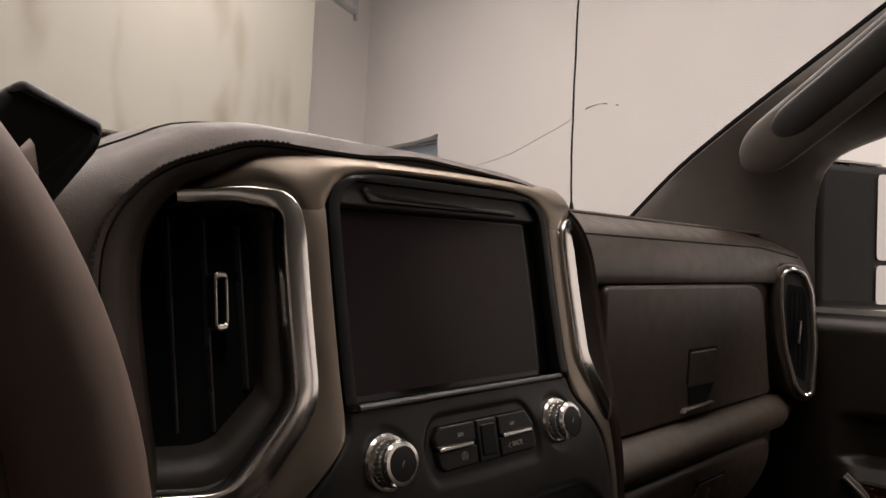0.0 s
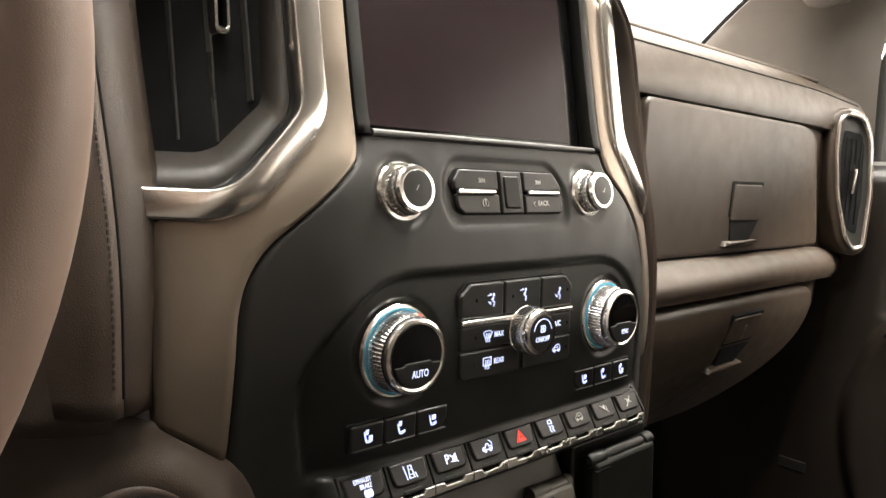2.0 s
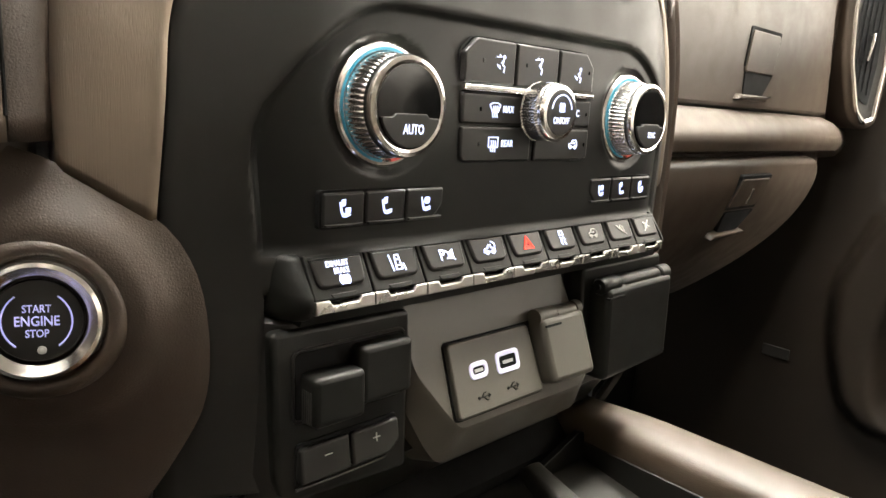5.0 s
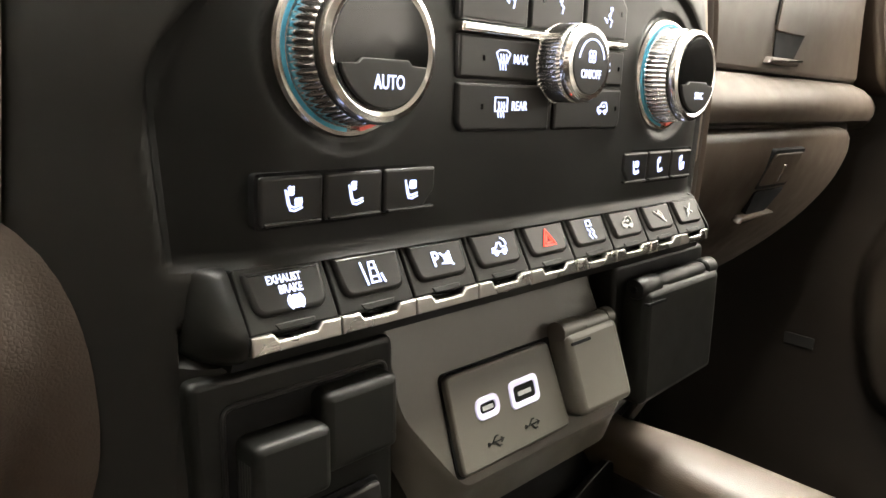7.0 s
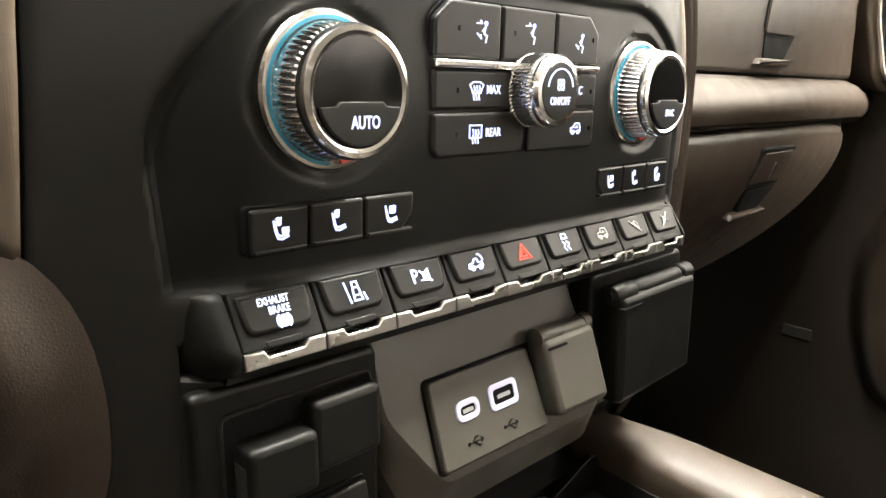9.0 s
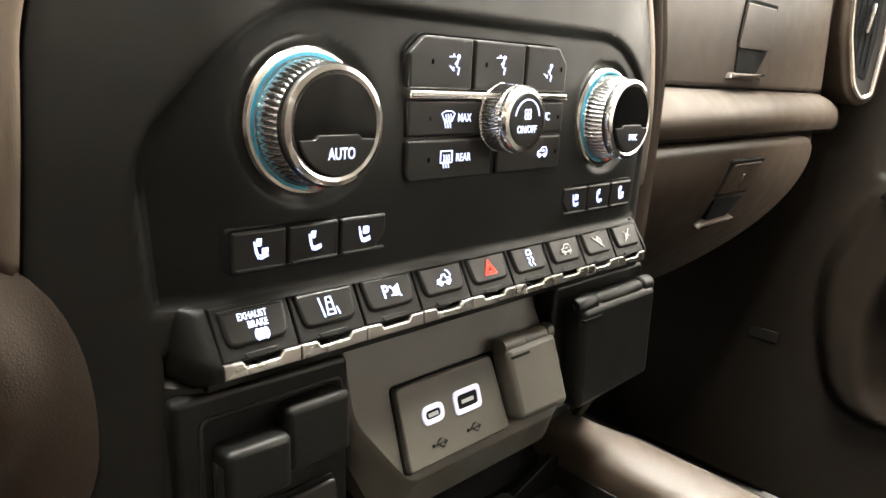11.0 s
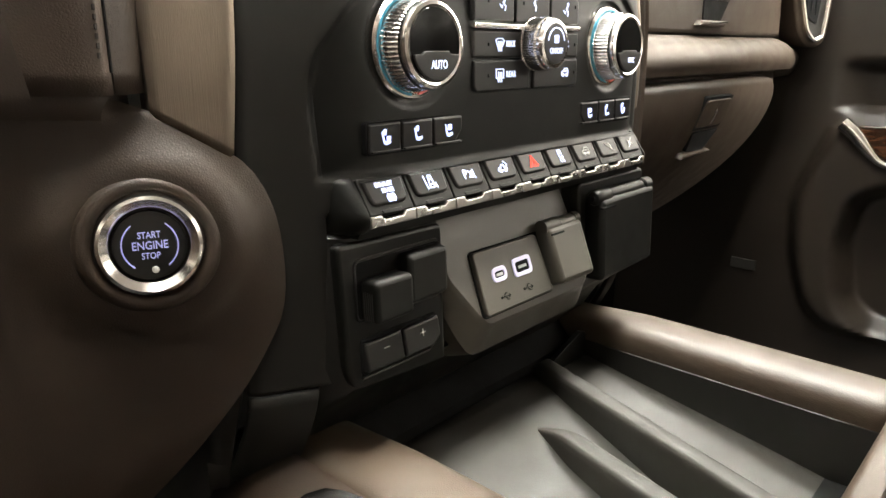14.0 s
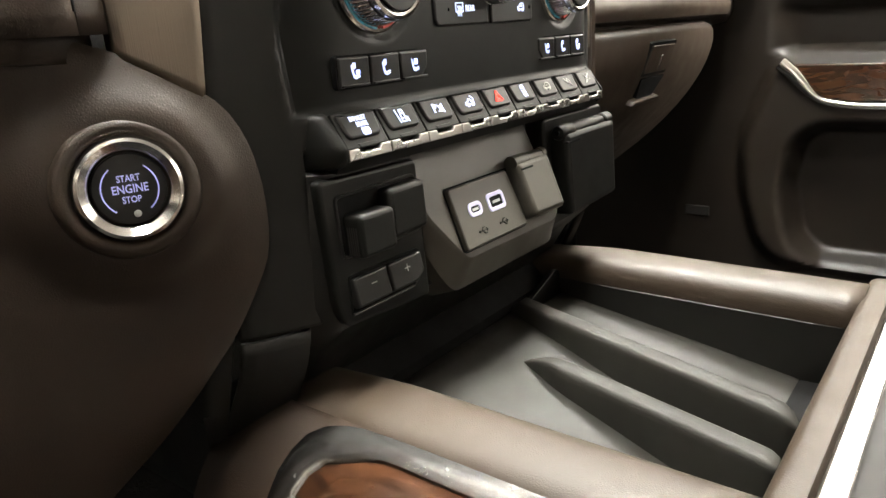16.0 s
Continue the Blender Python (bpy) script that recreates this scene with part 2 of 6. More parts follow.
def lathe(bm, pl, prof, n=64, wave=None, close=True):
    """Turned about the plane's n: prof holds (radius, depth); wave(k, angle) changes the radius."""
    loops = []
    for k, (r, w) in enumerate(prof):
        loops.append([bm.verts.new(pl((r + (wave(k, a) if wave else 0)) * math.cos(a), (r + (wave(k, a) if wave else 0)) * math.sin(a), w)) for a in (2 * math.pi * i / n for i in range(n))])
    for lo, hi in zip(loops, loops[1:]):
        for i in range(n):
            bm.faces.new((lo[i], lo[(i + 1) % n], hi[(i + 1) % n], hi[i]))
    if close:
        bm.faces.new(loops[-1])
        bm.faces.new(loops[0][::-1])
    return bm


def loft(rows, closed=False, caps=False):
    bm = bmesh.new()
    loops = [[bm.verts.new(p) for p in row] for row in rows]
    for lo, hi in zip(loops, loops[1:]):
        n = len(lo)
        for i in range(n if closed else n - 1):
            bm.faces.new((lo[i], lo[(i + 1) % n], hi[(i + 1) % n], hi[i]))
    if caps:
        bm.faces.new(loops[0][::-1])
        bm.faces.new(loops[-1])
    return bm


def resample(pts, n, smooth=True):
    """n points along a polyline, evenly by length, on a smooth curve through its points."""
    P = [Vector(p) for p in pts]
    if smooth and len(P) > 2:
        fine = []
        for i in range(len(P) - 1):
            p0, p1, p2, p3 = P[max(i - 1, 0)], P[i], P[i + 1], P[min(i + 2, len(P) - 1)]
            for k in range(12):
                t = k / 12
                h = (p2 - p1).length
                m1 = (p2 - p0) * (h / max(1e-9, (p1 - p0).length + h)) if i else (p2 - p1)
                m2 = (p3 - p1) * (h / max(1e-9, (p3 - p2).length + h)) if i < len(P) - 2 else (p2 - p1)
                fine.append(p1 * (2 * t**3 - 3 * t * t + 1) + m1 * (t**3 - 2 * t * t + t) + p2 * (3 * t * t - 2 * t**3) + m2 * (t**3 - t * t))
        P = fine + [P[-1]]
    run = [0.0]
    for a, b in zip(P, P[1:]):
        run.append(run[-1] + (b - a).length)
    out, j = [], 0
    for k in range(n):
        s = run[-1] * k / (n - 1)
        while j < len(P) - 2 and run[j + 1] < s:
            j += 1
        q = (s - run[j]) / max(1e-9, run[j + 1] - run[j])
        out.append(P[j].lerp(P[j + 1], min(1, q)))
    return out


def sweep(path, prof, up=(0, -1, 0), closed=False, scale=None):
    """A closed profile (across, up) carried along a path; across is along x up."""
    up = Vector(up)
    rows, n = [], len(path)
    for i, p in enumerate(path):
        a, b = (path[i - 1], path[(i + 1) % n]) if closed else (path[max(0, i - 1)], path[min(n - 1, i + 1)])
        along = (Vector(b) - Vector(a)).normalized()
        side = along.cross(up).normalized()
        top = side.cross(along)
        s = scale(i / (n - 1)) if scale else 1
        rows.append([Vector(p) + side * (u * s) + top * (v * s) for u, v in prof])
    if closed:
        rows.append(rows[0])
    bm = loft(rows, closed=True, caps=not closed)
    if closed:
        bmesh.ops.remove_doubles(bm, verts=bm.verts[:], dist=1e-7)
    return bm


def oval(a, b, n=14):
    return [(a * math.cos(2 * math.pi * i / n), b * math.sin(2 * math.pi * i / n)) for i in range(n)]


def strokes(bm, pl, lines, width, w=0.0003):
    """Thin raised lines on a plane."""
    for line in lines:
        for (a, b), (c, d) in zip(line, line[1:]):
            along = Vector((c - a, d - b))
            if along.length < 1e-7:
                continue
            e = along.normalized() * (width * 0.4)
            s = Vector((-along.y, along.x)).normalized() * (width / 2)
            a2, b2, c2, d2 = a - e.x, b - e.y, c + e.x, d + e.y
            plate(bm, pl, [(a2 + s.x, b2 + s.y), (a2 - s.x, b2 - s.y), (c2 - s.x, d2 - s.y), (c2 + s.x, d2 + s.y)], -0.0001, w)
    return bm


def arc(cx, cy, r, a0, a1, n=10):
    return [(cx + r * math.cos(radians(a0 + (a1 - a0) * i / n)), cy + r * math.sin(radians(a0 + (a1 - a0) * i / n))) for i in range(n + 1)]


def text(name, pl, words, size, mat, parent, a=0.0, b=0.0, squeeze=1.0, w=0.0002):
    cu = bpy.data.curves.new(name, "FONT")
    cu.body, cu.size, cu.align_x, cu.align_y, cu.extrude, cu.resolution_u = words, size, "CENTER", "CENTER", 0.0001, 3
    cu.offset = size * 0.012
    tmp = bpy.data.objects.new(name, cu)
    scene.collection.objects.link(tmp)
    me = bpy.data.meshes.new_from_object(tmp.evaluated_get(bpy.context.evaluated_depsgraph_get()))
    bpy.data.objects.remove(tmp)
    for v in me.vertices:
        v.co = pl(a + v.co.x * squeeze, b + v.co.y, w + v.co.z)
    me.materials.clear()
    me.materials.append(mat)
    ob = new(name, me)
    ob.parent = parent
    ob.matrix_parent_inverse = Matrix.Translation(-parent.location)
    return ob


def scaled(lines, s, a=0.0, b=0.0):
    return [[(a + x * s, b + y * s) for x, y in line] for line in lines]


def mirrored(pts):
    return [(-p[0], *p[1:]) for p in pts]


def smoothstep(e0, e1, x):
    t = min(1, max(0, (x - e0) / (e1 - e0)))
    return t * t * (3 - 2 * t)


def poly_distance(poly, x, z):
    """Signed distance to a polygon, negative inside."""
    d, inside = 1e9, False
    for i in range(len(poly)):
        ax, az = poly[i - 1]
        bx, bz = poly[i]
        ex, ez = bx - ax, bz - az
        t = max(0, min(1, ((x - ax) * ex + (z - az) * ez) / max(1e-12, ex * ex + ez * ez)))
        d = min(d, math.hypot(x - ax - ex * t, z - az - ez * t))
        if (az > z) != (bz > z) and x < ax + (z - az) / (bz - az) * (bx - ax):
            inside = not inside
    return -d if inside else d


# the line of the centre stack's face, from below the climate panel to above the display
FACE_Z = np.linspace(1.20, 1.72, 209)
FACE_Y = np.interp(FACE_Z, [1.20, 1.38, 1.437, 1.47, 1.50, 1.52, 1.545, 1.60, 1.65, 1.72], [0.010, 0.0085, 0.0090, 0.0135, 0.0200, 0.0260, 0.0365, 0.048, 0.057, 0.069])
FACE_Y = np.convolve(np.pad(FACE_Y, 6, "edge"), np.ones(13) / 13, "valid")


def face_y(x, z):
    side = abs(x) - 0.115
    side = 0.5 * (side + math.sqrt(side * side + 0.0002))
    return float(np.interp(z, FACE_Z, FACE_Y)) + 0.52 * side - 0.0035


def on_face(pts, lift=0.0):
    return [Vector((x, face_y(x, z) - lift, z)) for x, z in pts]


# ---- the shop round the truck ----
def quad_slab(name, mat, x0, x1, y0, y1, z0, z1, label, category):
    bm = bmesh.new()
    pl = Plane((0, 0, 0), (1, 0, 0), (0, 1, 0))
    plate(bm, pl, box_poly(x0, y0, x1, y1), z0, z1)
    ob = part(name, bm, mat)
    return tagged(ob, label, category, kind="structure")


quad_slab("ground", CONCRETE, -9, 5.0, -9, 6.3, -0.2, 0.0, "grey concrete workshop floor under the truck", "floor")
quad_slab("ceiling", WALL, -9, 5.0, -9, 6.3, 5.0, 5.2, "pale workshop ceiling above the truck", "ceiling")
quad_slab("wall_north", WALL, -9, 4.7, 6.0, 6.3, 0, 5.0, "cream painted workshop wall beyond the hood", "wall")
quad_slab("wall_south", WALL, -9, 5.0, -9, -8.7, 0, 5.0, "cream painted workshop wall behind the truck", "wall")
quad_slab("wall_west", WALL, -9, -8.7, -8.7, 6.0, 0, 5.0, "cream painted workshop wall on the driver side", "wall")
# the east wall is pierced by a window near its corner
quad_slab("wall_east", WALL, 4.7, 5.0, -8.7, 4.80, 0, 5.0, "cream painted workshop wall on the passenger side", "wall")
quad_slab("wall_east_end", WALL, 4.7, 5.0, 5.92, 6.3, 0, 5.0, "cream painted wall end beside the window", "wall")
quad_slab("wall_east_above", WALL, 4.7, 5.0, 4.80, 5.92, 3.08, 5.0, "cream painted wall above the window", "wall")
quad_slab("wall_east_below", WALL, 4.7, 5.0, 4.80, 5.92, 0, 1.40, "cream painted wall below the window", "wall")


def build_window():
    t = thing("window_1", (4.85, 5.36, 1.4), "workshop window with pale blue panes in steel frame", "window", kind="structure")
    pl = Plane((4.86, 5.92, 0), (0, -1, 0), (0, 0, 1))
    o, i = box_poly(0, 1.40, 1.12, 3.08), box_poly(0.03, 1.45, 1.09, 3.05)
    part("window_frame", rim(bmesh.new(), pl, o, i, -0.04, 0.04, 0.006), STEEL, t, "grey steel frame")
    part("pane", slab(pl, box_poly(0.03, 2.95, 1.09, 3.05), -0.01, 0.0), PANE, t, "pale blue pane")
    part("glazing_bar", slab(pl, box_poly(0.03, 2.92, 1.09, 2.95), -0.03, 0.03, 0.004), STEEL, t)
    part("pane", slab(pl, box_poly(0.03, 1.45, 1.09, 2.92), -0.01, 0.0), PANE, t, "pale blue pane")


build_window()


def build_antenna():
    t = thing("antenna", (1.0, 0.65, 1.40), "thin black whip antenna with spiral winding on fender", "antenna")
    a, b = Vector((1.002, 0.65, 1.40)), Vector((0.988, 0.65, 2.45))
    ax = (b - a).normalized()
    pl = Plane(a, (1, 0, 0), ax.cross(Vector((1, 0, 0))))
    pl.n = ax if pl.n.dot(ax) > 0 else pl.n
    part("mast_base", lathe(bmesh.new(), pl, [(0.007, 0), (0.0068, 0.28), (0.0055, 0.36), (0.003, 0.375)], 16), BLACK, t)
    path = [a + ax * (0.36 + 0.69 * i / 160) for i in range(161)]
    part("mast", sweep(path, oval(0.0021, 0.0021, 8), (0, 1, 0)), BLACK, t)
    coil = [a + ax * (0.38 + 0.66 * i / 500) + Vector((math.cos(i * 0.55), math.sin(i * 0.55), 0)) * 0.0022 for i in range(501)]
    part("winding", sweep(coil, oval(0.0008, 0.0008, 5), (0, 1, 0)), BLACK, t)


# ---- dashboard ----
dash = thing("dashboard", (0, 0.2, 1.45), "dark brown leather dashboard with stitched hood and aluminium trim", "dashboard")

HVAC = rounded([(-0.132, 1.383), (-0.136, 1.428), (-0.116, 1.456), (-0.090, 1.474), (0.090, 1.474), (0.116, 1.456), (0.136, 1.428), (0.132, 1.383)], [0.0, 0.02, 0.02, 0.02, 0.02, 0.02, 0.02, 0.0])
MEDIA = rounded([(-0.046, 1.496), (-0.050, 1.516), (-0.040, 1.530), (0.040, 1.530), (0.050, 1.516), (0.048, 1.496)], 0.008)
LEFT_EDGE = [(1.384, -0.1615), (1.395, -0.161), (1.432, -0.158), (1.457, -0.1560), (1.470, -0.1530), (1.481, -0.1475), (1.490, -0.1405), (1.509, -0.1185), (1.526, -0.0995), (1.535, -0.0975), (1.55, -0.097), (1.648, -0.097), (1.658, -0.092), (1.664, -0.080), (1.667, -0.062)]


EDGE_Z = np.linspace(1.36, 1.67, 311)
EDGE_X = np.interp(EDGE_Z, [a for a, _ in LEFT_EDGE], [b for _, b in LEFT_EDGE])
EDGE_X = np.where(EDGE_Z < 1.60, np.convolve(np.pad(EDGE_X, 5, "edge"), np.ones(11) / 11, "valid"), EDGE_X)


def left_edge(z):
    return float(np.interp(z, EDGE_Z, EDGE_X))


SCREEN_HOLE = rounded([(-0.089, 1.5405), (0.089, 1.5405), (0.089, 1.652), (0.078, 1.664), (-0.078, 1.664), (-0.089, 1.652)], 0.006)


RADIO_KNOBS = ((-0.0755, 1.5127), (0.0735, 1.5137))


def fascia_y(x, z):
    y = face_y(x, z)
    y += 0.0028 * smoothstep(0.0015, -0.003, poly_distance(HVAC, x, z))
    y += 0.0018 * smoothstep(0.003, -0.001, poly_distance(MEDIA, x, z))
    for kx, kz in RADIO_KNOBS:
        y += 0.0015 * smoothstep(0.019, 0.015, math.hypot(x - kx, z - kz))
    for kx in (-0.0835, 0.0835):
        y += 0.0018 * smoothstep(0.0265, 0.0235, math.hypot(x - kx, z - 1.4370))
    edge = abs(x) - (-left_edge(z))
    foot = 1.3825 - 0.012 * smoothstep(0.118, 0.126, abs(x))
    below = smoothstep(foot, foot - 0.0035, z) * smoothstep(0.1300, 0.1265, abs(x))
    return y + 0.0022 * smoothstep(-0.004, 0.0, edge) + 0.030 * below


def plate_span(z):
    """How far the climate panel reaches to each side at a height."""
    return float(np.interp(z, [1.383, 1.428, 1.436, 1.456, 1.466, 1.4715, 1.4735], [0.1315, 0.1345, 0.1315, 0.1145, 0.1015, 0.090, 0.078]))


zs = [1.292 + (1.5400 - 1.292) * i / 150 for i in range(151)]
part("fascia", loft([[Vector((x, fascia_y(x, z), z)) for x in np.linspace(left_edge(z), -left_edge(z), 241)] for z in zs]), FASCIA, dash, "smooth dark centre stack fascia", solid=0.002)

zs = [1.3830 + (1.4735 - 1.3830) * i / 60 for i in range(61)]
part("climate_plate", loft([[Vector((x, fascia_y(x, z) - 0.0012 - 0.0002, z)) for x in np.linspace(-plate_span(z), plate_span(z), 161)] for z in zs]), BLACK, dash, "satin black climate plate")

# the frame round the display
outer = [(left_edge(z), z) for z in (1.540, 1.56, 1.58, 1.60, 1.62, 1.64, 1.648, 1.658, 1.664, 1.667)]
outer = resample([(x, 0, z) for x, z in outer + [(-x, z) for x, z in outer[::-1]]], 90, False)
inner = resample([(-0.0885, 0, 1.5405), (-0.0885, 0, 1.646), (-0.086, 0, 1.655), (-0.077, 0, 1.6615), (0.077, 0, 1.6615), (0.086, 0, 1.655), (0.0885, 0, 1.646), (0.0885, 0, 1.5405)], 90, False)
rows = []
for q, lift in ((0, -0.002), (0.12, 0.001), (0.5, 0.0015), (0.88, 0.001), (1, -0.002), (1.0, -0.010)):
    rows.append([Vector((o.x + (i.x - o.x) * q, face_y(0, o.z + (i.z - o.z) * q) - lift, o.z + (i.z - o.z) * q)) for o, i in zip(outer, inner)])
part("display_surround", loft(rows), BLACK, dash, "dark moulded frame round the display", solid=0.001)

# aluminium legs on both sides of the stack, and the arch over the display
leg_in = [(-0.161, 1.394), (-0.1585, 1.432), (-0.1555, 1.457), (-0.1425, 1.482), (-0.122, 1.503), (-0.101, 1.526), (-0.0975, 1.540), (-0.0975, 1.60), (-0.0975, 1.656)]
leg_out = [(-0.187, 1.412), (-0.1875, 1.44), (-0.1875, 1.47), (-0.187, 1.500), (-0.163, 1.500), (-0.135, 1.520), (-0.1135, 1.552), (-0.1135, 1.60), (-0.1135, 1.656)]


def keyed(pts, keys, n):
    """Points along a polyline so that its given corners share the same station as those of its partner."""
    out = []
    for a, b in zip(pts, pts[1:]):
        out += [(a[0] + (b[0] - a[0]) * k / n, a[1] + (b[1] - a[1]) * k / n) for k in range(n)]
    return out + [pts[-1]]


def eased(pts):
    out = list(pts)
    for _ in range(3):
        out = [out[0]] + [tuple((np.array(out[i - 1]) + 2 * np.array(out[i]) + np.array(out[i + 1])) / 4) for i in range(1, len(out) - 1)] + [out[-1]]
    return out


for flip in (1, -1):
    a, b = eased(keyed(leg_in, None, 8)), eased(keyed(leg_out, None, 8))
    a = [(left_edge(z) - 0.0004, z) for _, z in a]
    rows = []
    for q, lift in ((0, -0.004), (0.02, 0.0008), (0.07, 0.0018), (0.14, 0.0021), (0.5, 0.0024), (0.86, 0.0021), (0.93, 0.0018), (0.98, 0.0008), (1, -0.004)):
        rows.append([Vector((flip * (i[0] + (o[0] - i[0]) * q), face_y(i[0] + (o[0] - i[0]) * q, i[1] + (o[1] - i[1]) * q) - lift + 0.003 * smoothstep(1.640, 1.656, i[1]), i[1] + (o[1] - i[1]) * q)) for i, o in zip(a, b)])
    part("stack_trim", loft(rows), SILVER, dash, "brushed aluminium trim beside the stack", solid=0.001)

arch_lo = [(-0.170, 1.640), (-0.158, 1.648), (-0.135, 1.6525), (-0.120, 1.6500), (-0.1145, 1.6440), (-0.1055, 1.6400), (-0.0975, 1.6445), (-0.089, 1.6600), (-0.072, 1.666), (-0.03, 1.668), (0, 1.6682)]
arch_hi = [(-0.172, 1.641), (-0.163, 1.6515), (-0.150, 1.6625), (-0.138, 1.6705), (-0.128, 1.6735), (-0.118, 1.6748), (-0.110, 1.6753), (-0.10, 1.6757), (-0.072, 1.676), (-0.03, 1.676), (0, 1.676)]
arch_lo, arch_hi = [p + [(-x, z) for x, z in p[-2::-1]] for p in (arch_lo, arch_hi)]
lo, hi = keyed(arch_lo, None, 12), keyed(arch_hi, None, 12)
for _ in range(14):
    lo, hi = eased(lo), eased(hi)
rows = []
for q, lift in ((0, -0.003), (0.04, 0.0006), (0.1, 0.0016), (0.22, 0.0026), (0.38, 0.0030), (0.55, 0.0024), (0.72, 0.0006), (0.87, -0.0022), (1, -0.006)):
    rows.append([Vector((a[0] + (b[0] - a[0]) * q, face_y(a[0], a[1] + (b[1] - a[1]) * q) - lift - 0.0052 * (1 - q) ** 12 * smoothstep(0.096, 0.100, abs(a[0])) * smoothstep(0.1155, 0.1120, abs(a[0])) * 0.4, a[1] + (b[1] - a[1]) * q)) for a, b in zip(lo, hi)])
part("arch_trim", loft(rows), SILVER, dash, "brushed aluminium arch over the display", solid=0.001)

# leather hood round the arch
hood_edge = [(-0.200, 1.42), (-0.201, 1.50), (-0.206, 1.58), (-0.207, 1.61), (-0.203, 1.63), (-0.190, 1.648), (-0.168, 1.665), (-0.139, 1.6785), (-0.10, 1.682), (-0.03, 1.683), (0.03, 1.682), (0.075, 1.6785), (0.115, 1.668), (0.147, 1.649), (0.167, 1.622), (0.176, 1.58), (0.179, 1.54), (0.186, 1.48), (0.191, 1.42), (0.192, 1.33)]


def hood_dip(x):
    """Where the pad swells above its seam, over the inner end of the gauges."""
    return 0.0055 * smoothstep(-0.19, -0.15, x) * smoothstep(-0.02, -0.08, x)


spine = resample([(x, 0, z - 0.0025 * smoothstep(0.16, 0.10, abs(x)) - 0.0035 * smoothstep(-0.06, 0.0, x) * smoothstep(0.14, 0.09, x)) for x, z in hood_edge], 120)
spine = [Vector((p.x, 0, p.z - hood_dip(p.x))) for p in spine]
HOOD = []
for i, p in enumerate(spine):
    a, b = spine[max(0, i - 1)], spine[min(119, i + 1)]
    n = Vector((-(b - a).z, 0, (b - a).x)).normalized()
    HOOD.append((p, n))


def hood_row(out_side, out_up, y, wave=0.0):
    row = []
    for p, n in HOOD:
        low = smoothstep(1.62, 1.45, p.z)
        side = 1.0 if p.x < 0 else 0.42
        row.append(Vector((p.x + n.x * out_side * side, y - 0.022 * low * (1 if p.x < 0 else 0.9), p.z + n.z * out_up + hood_dip(p.x) * smoothstep(0.001, 0.009, out_up))))
    return row


part("hood_lip", loft([hood_row(-0.024, -0.0085, 0.080), hood_row(-0.017, -0.0068, 0.0690), hood_row(-0.010, -0.0046, 0.0640), hood_row(-0.004, -0.0018, 0.0605), hood_row(0.0, 0.0, 0.0602), hood_row(0.0006, 0.0001, 0.0640)]), LEATHER, dash, "rolled leather lip of the hood", sharp=60, solid=0.001)
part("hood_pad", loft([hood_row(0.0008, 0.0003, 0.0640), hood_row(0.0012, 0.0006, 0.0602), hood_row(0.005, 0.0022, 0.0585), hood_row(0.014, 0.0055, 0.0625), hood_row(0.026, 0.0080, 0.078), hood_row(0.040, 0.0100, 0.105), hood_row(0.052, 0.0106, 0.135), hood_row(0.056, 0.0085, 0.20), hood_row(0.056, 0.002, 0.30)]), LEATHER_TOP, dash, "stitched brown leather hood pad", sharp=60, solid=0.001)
part("seam", sweep(hood_row(0.0385, 0.0098, 0.1015)[18:74], oval(0.0013, 0.0013, 8), (0, -0.5, 1)), VOID, dash, "dark groove in the hood pad")
part("seam", sweep(hood_row(0.0009, 0.0004, 0.0603)[1:70], oval(0.0009, 0.0009, 8), (0, -1, 0.3)), VOID, dash, "dark groove beside the rolled lip")
# stitches along the hood seam
bm = bmesh.new()
line = resample(hood_row(0.0050, 0.0022, 0.0583), 300)
for i in range(4, 104):
    p, q = line[i], line[i].lerp(line[i + 1], 0.55)
    d = (q - p).normalized()
    s = d.cross(Vector((0, -1, 0))).normalized() * 0.0004
    vs = [bm.verts.new(v) for v in (p - s, q - s, q + s, p + s)] + [bm.verts.new(v + Vector((0, -0.0010, 0.0003))) for v in (p - s, q - s, q + s, p + s)]
    for f in ((0, 1, 5, 4), (1, 2, 6, 5), (2, 3, 7, 6), (3, 0, 4, 7), (4, 5, 6, 7)):
        bm.faces.new([vs[k] for k in f])
tagged(part("stitching", bm, THREAD, dash, "dark thread stitches"), kind="stuff")

# top of the dashboard, out to the windscreen
top_prof = [(0.150, 1.683), (0.20, 1.6865), (0.30, 1.684), (0.45, 1.676), (0.62, 1.660)]
rows = []
for x in np.linspace(-0.85, 0.86, 70):
    drop = 0.012 * smoothstep(0.12, 0.24, x) - 0.004 * smoothstep(-0.2, -0.3, x)
    rows.append([Vector((x, y + 0.03 * smoothstep(0.75, 0.86, abs(x)), z - drop - 0.03 * smoothstep(0.78, 0.86, abs(x)))) for y, z in top_prof])
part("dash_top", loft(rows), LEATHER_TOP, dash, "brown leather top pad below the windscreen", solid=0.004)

# passenger side of the dashboard
def lower_y(z):
    """The lower glove box bulges at its top and turns under towards the footwell."""
    return 0.0875 + 0.9 * max(0.0, 1.388 - z) ** 1.75 / 0.163 ** 0.75 * 0.78


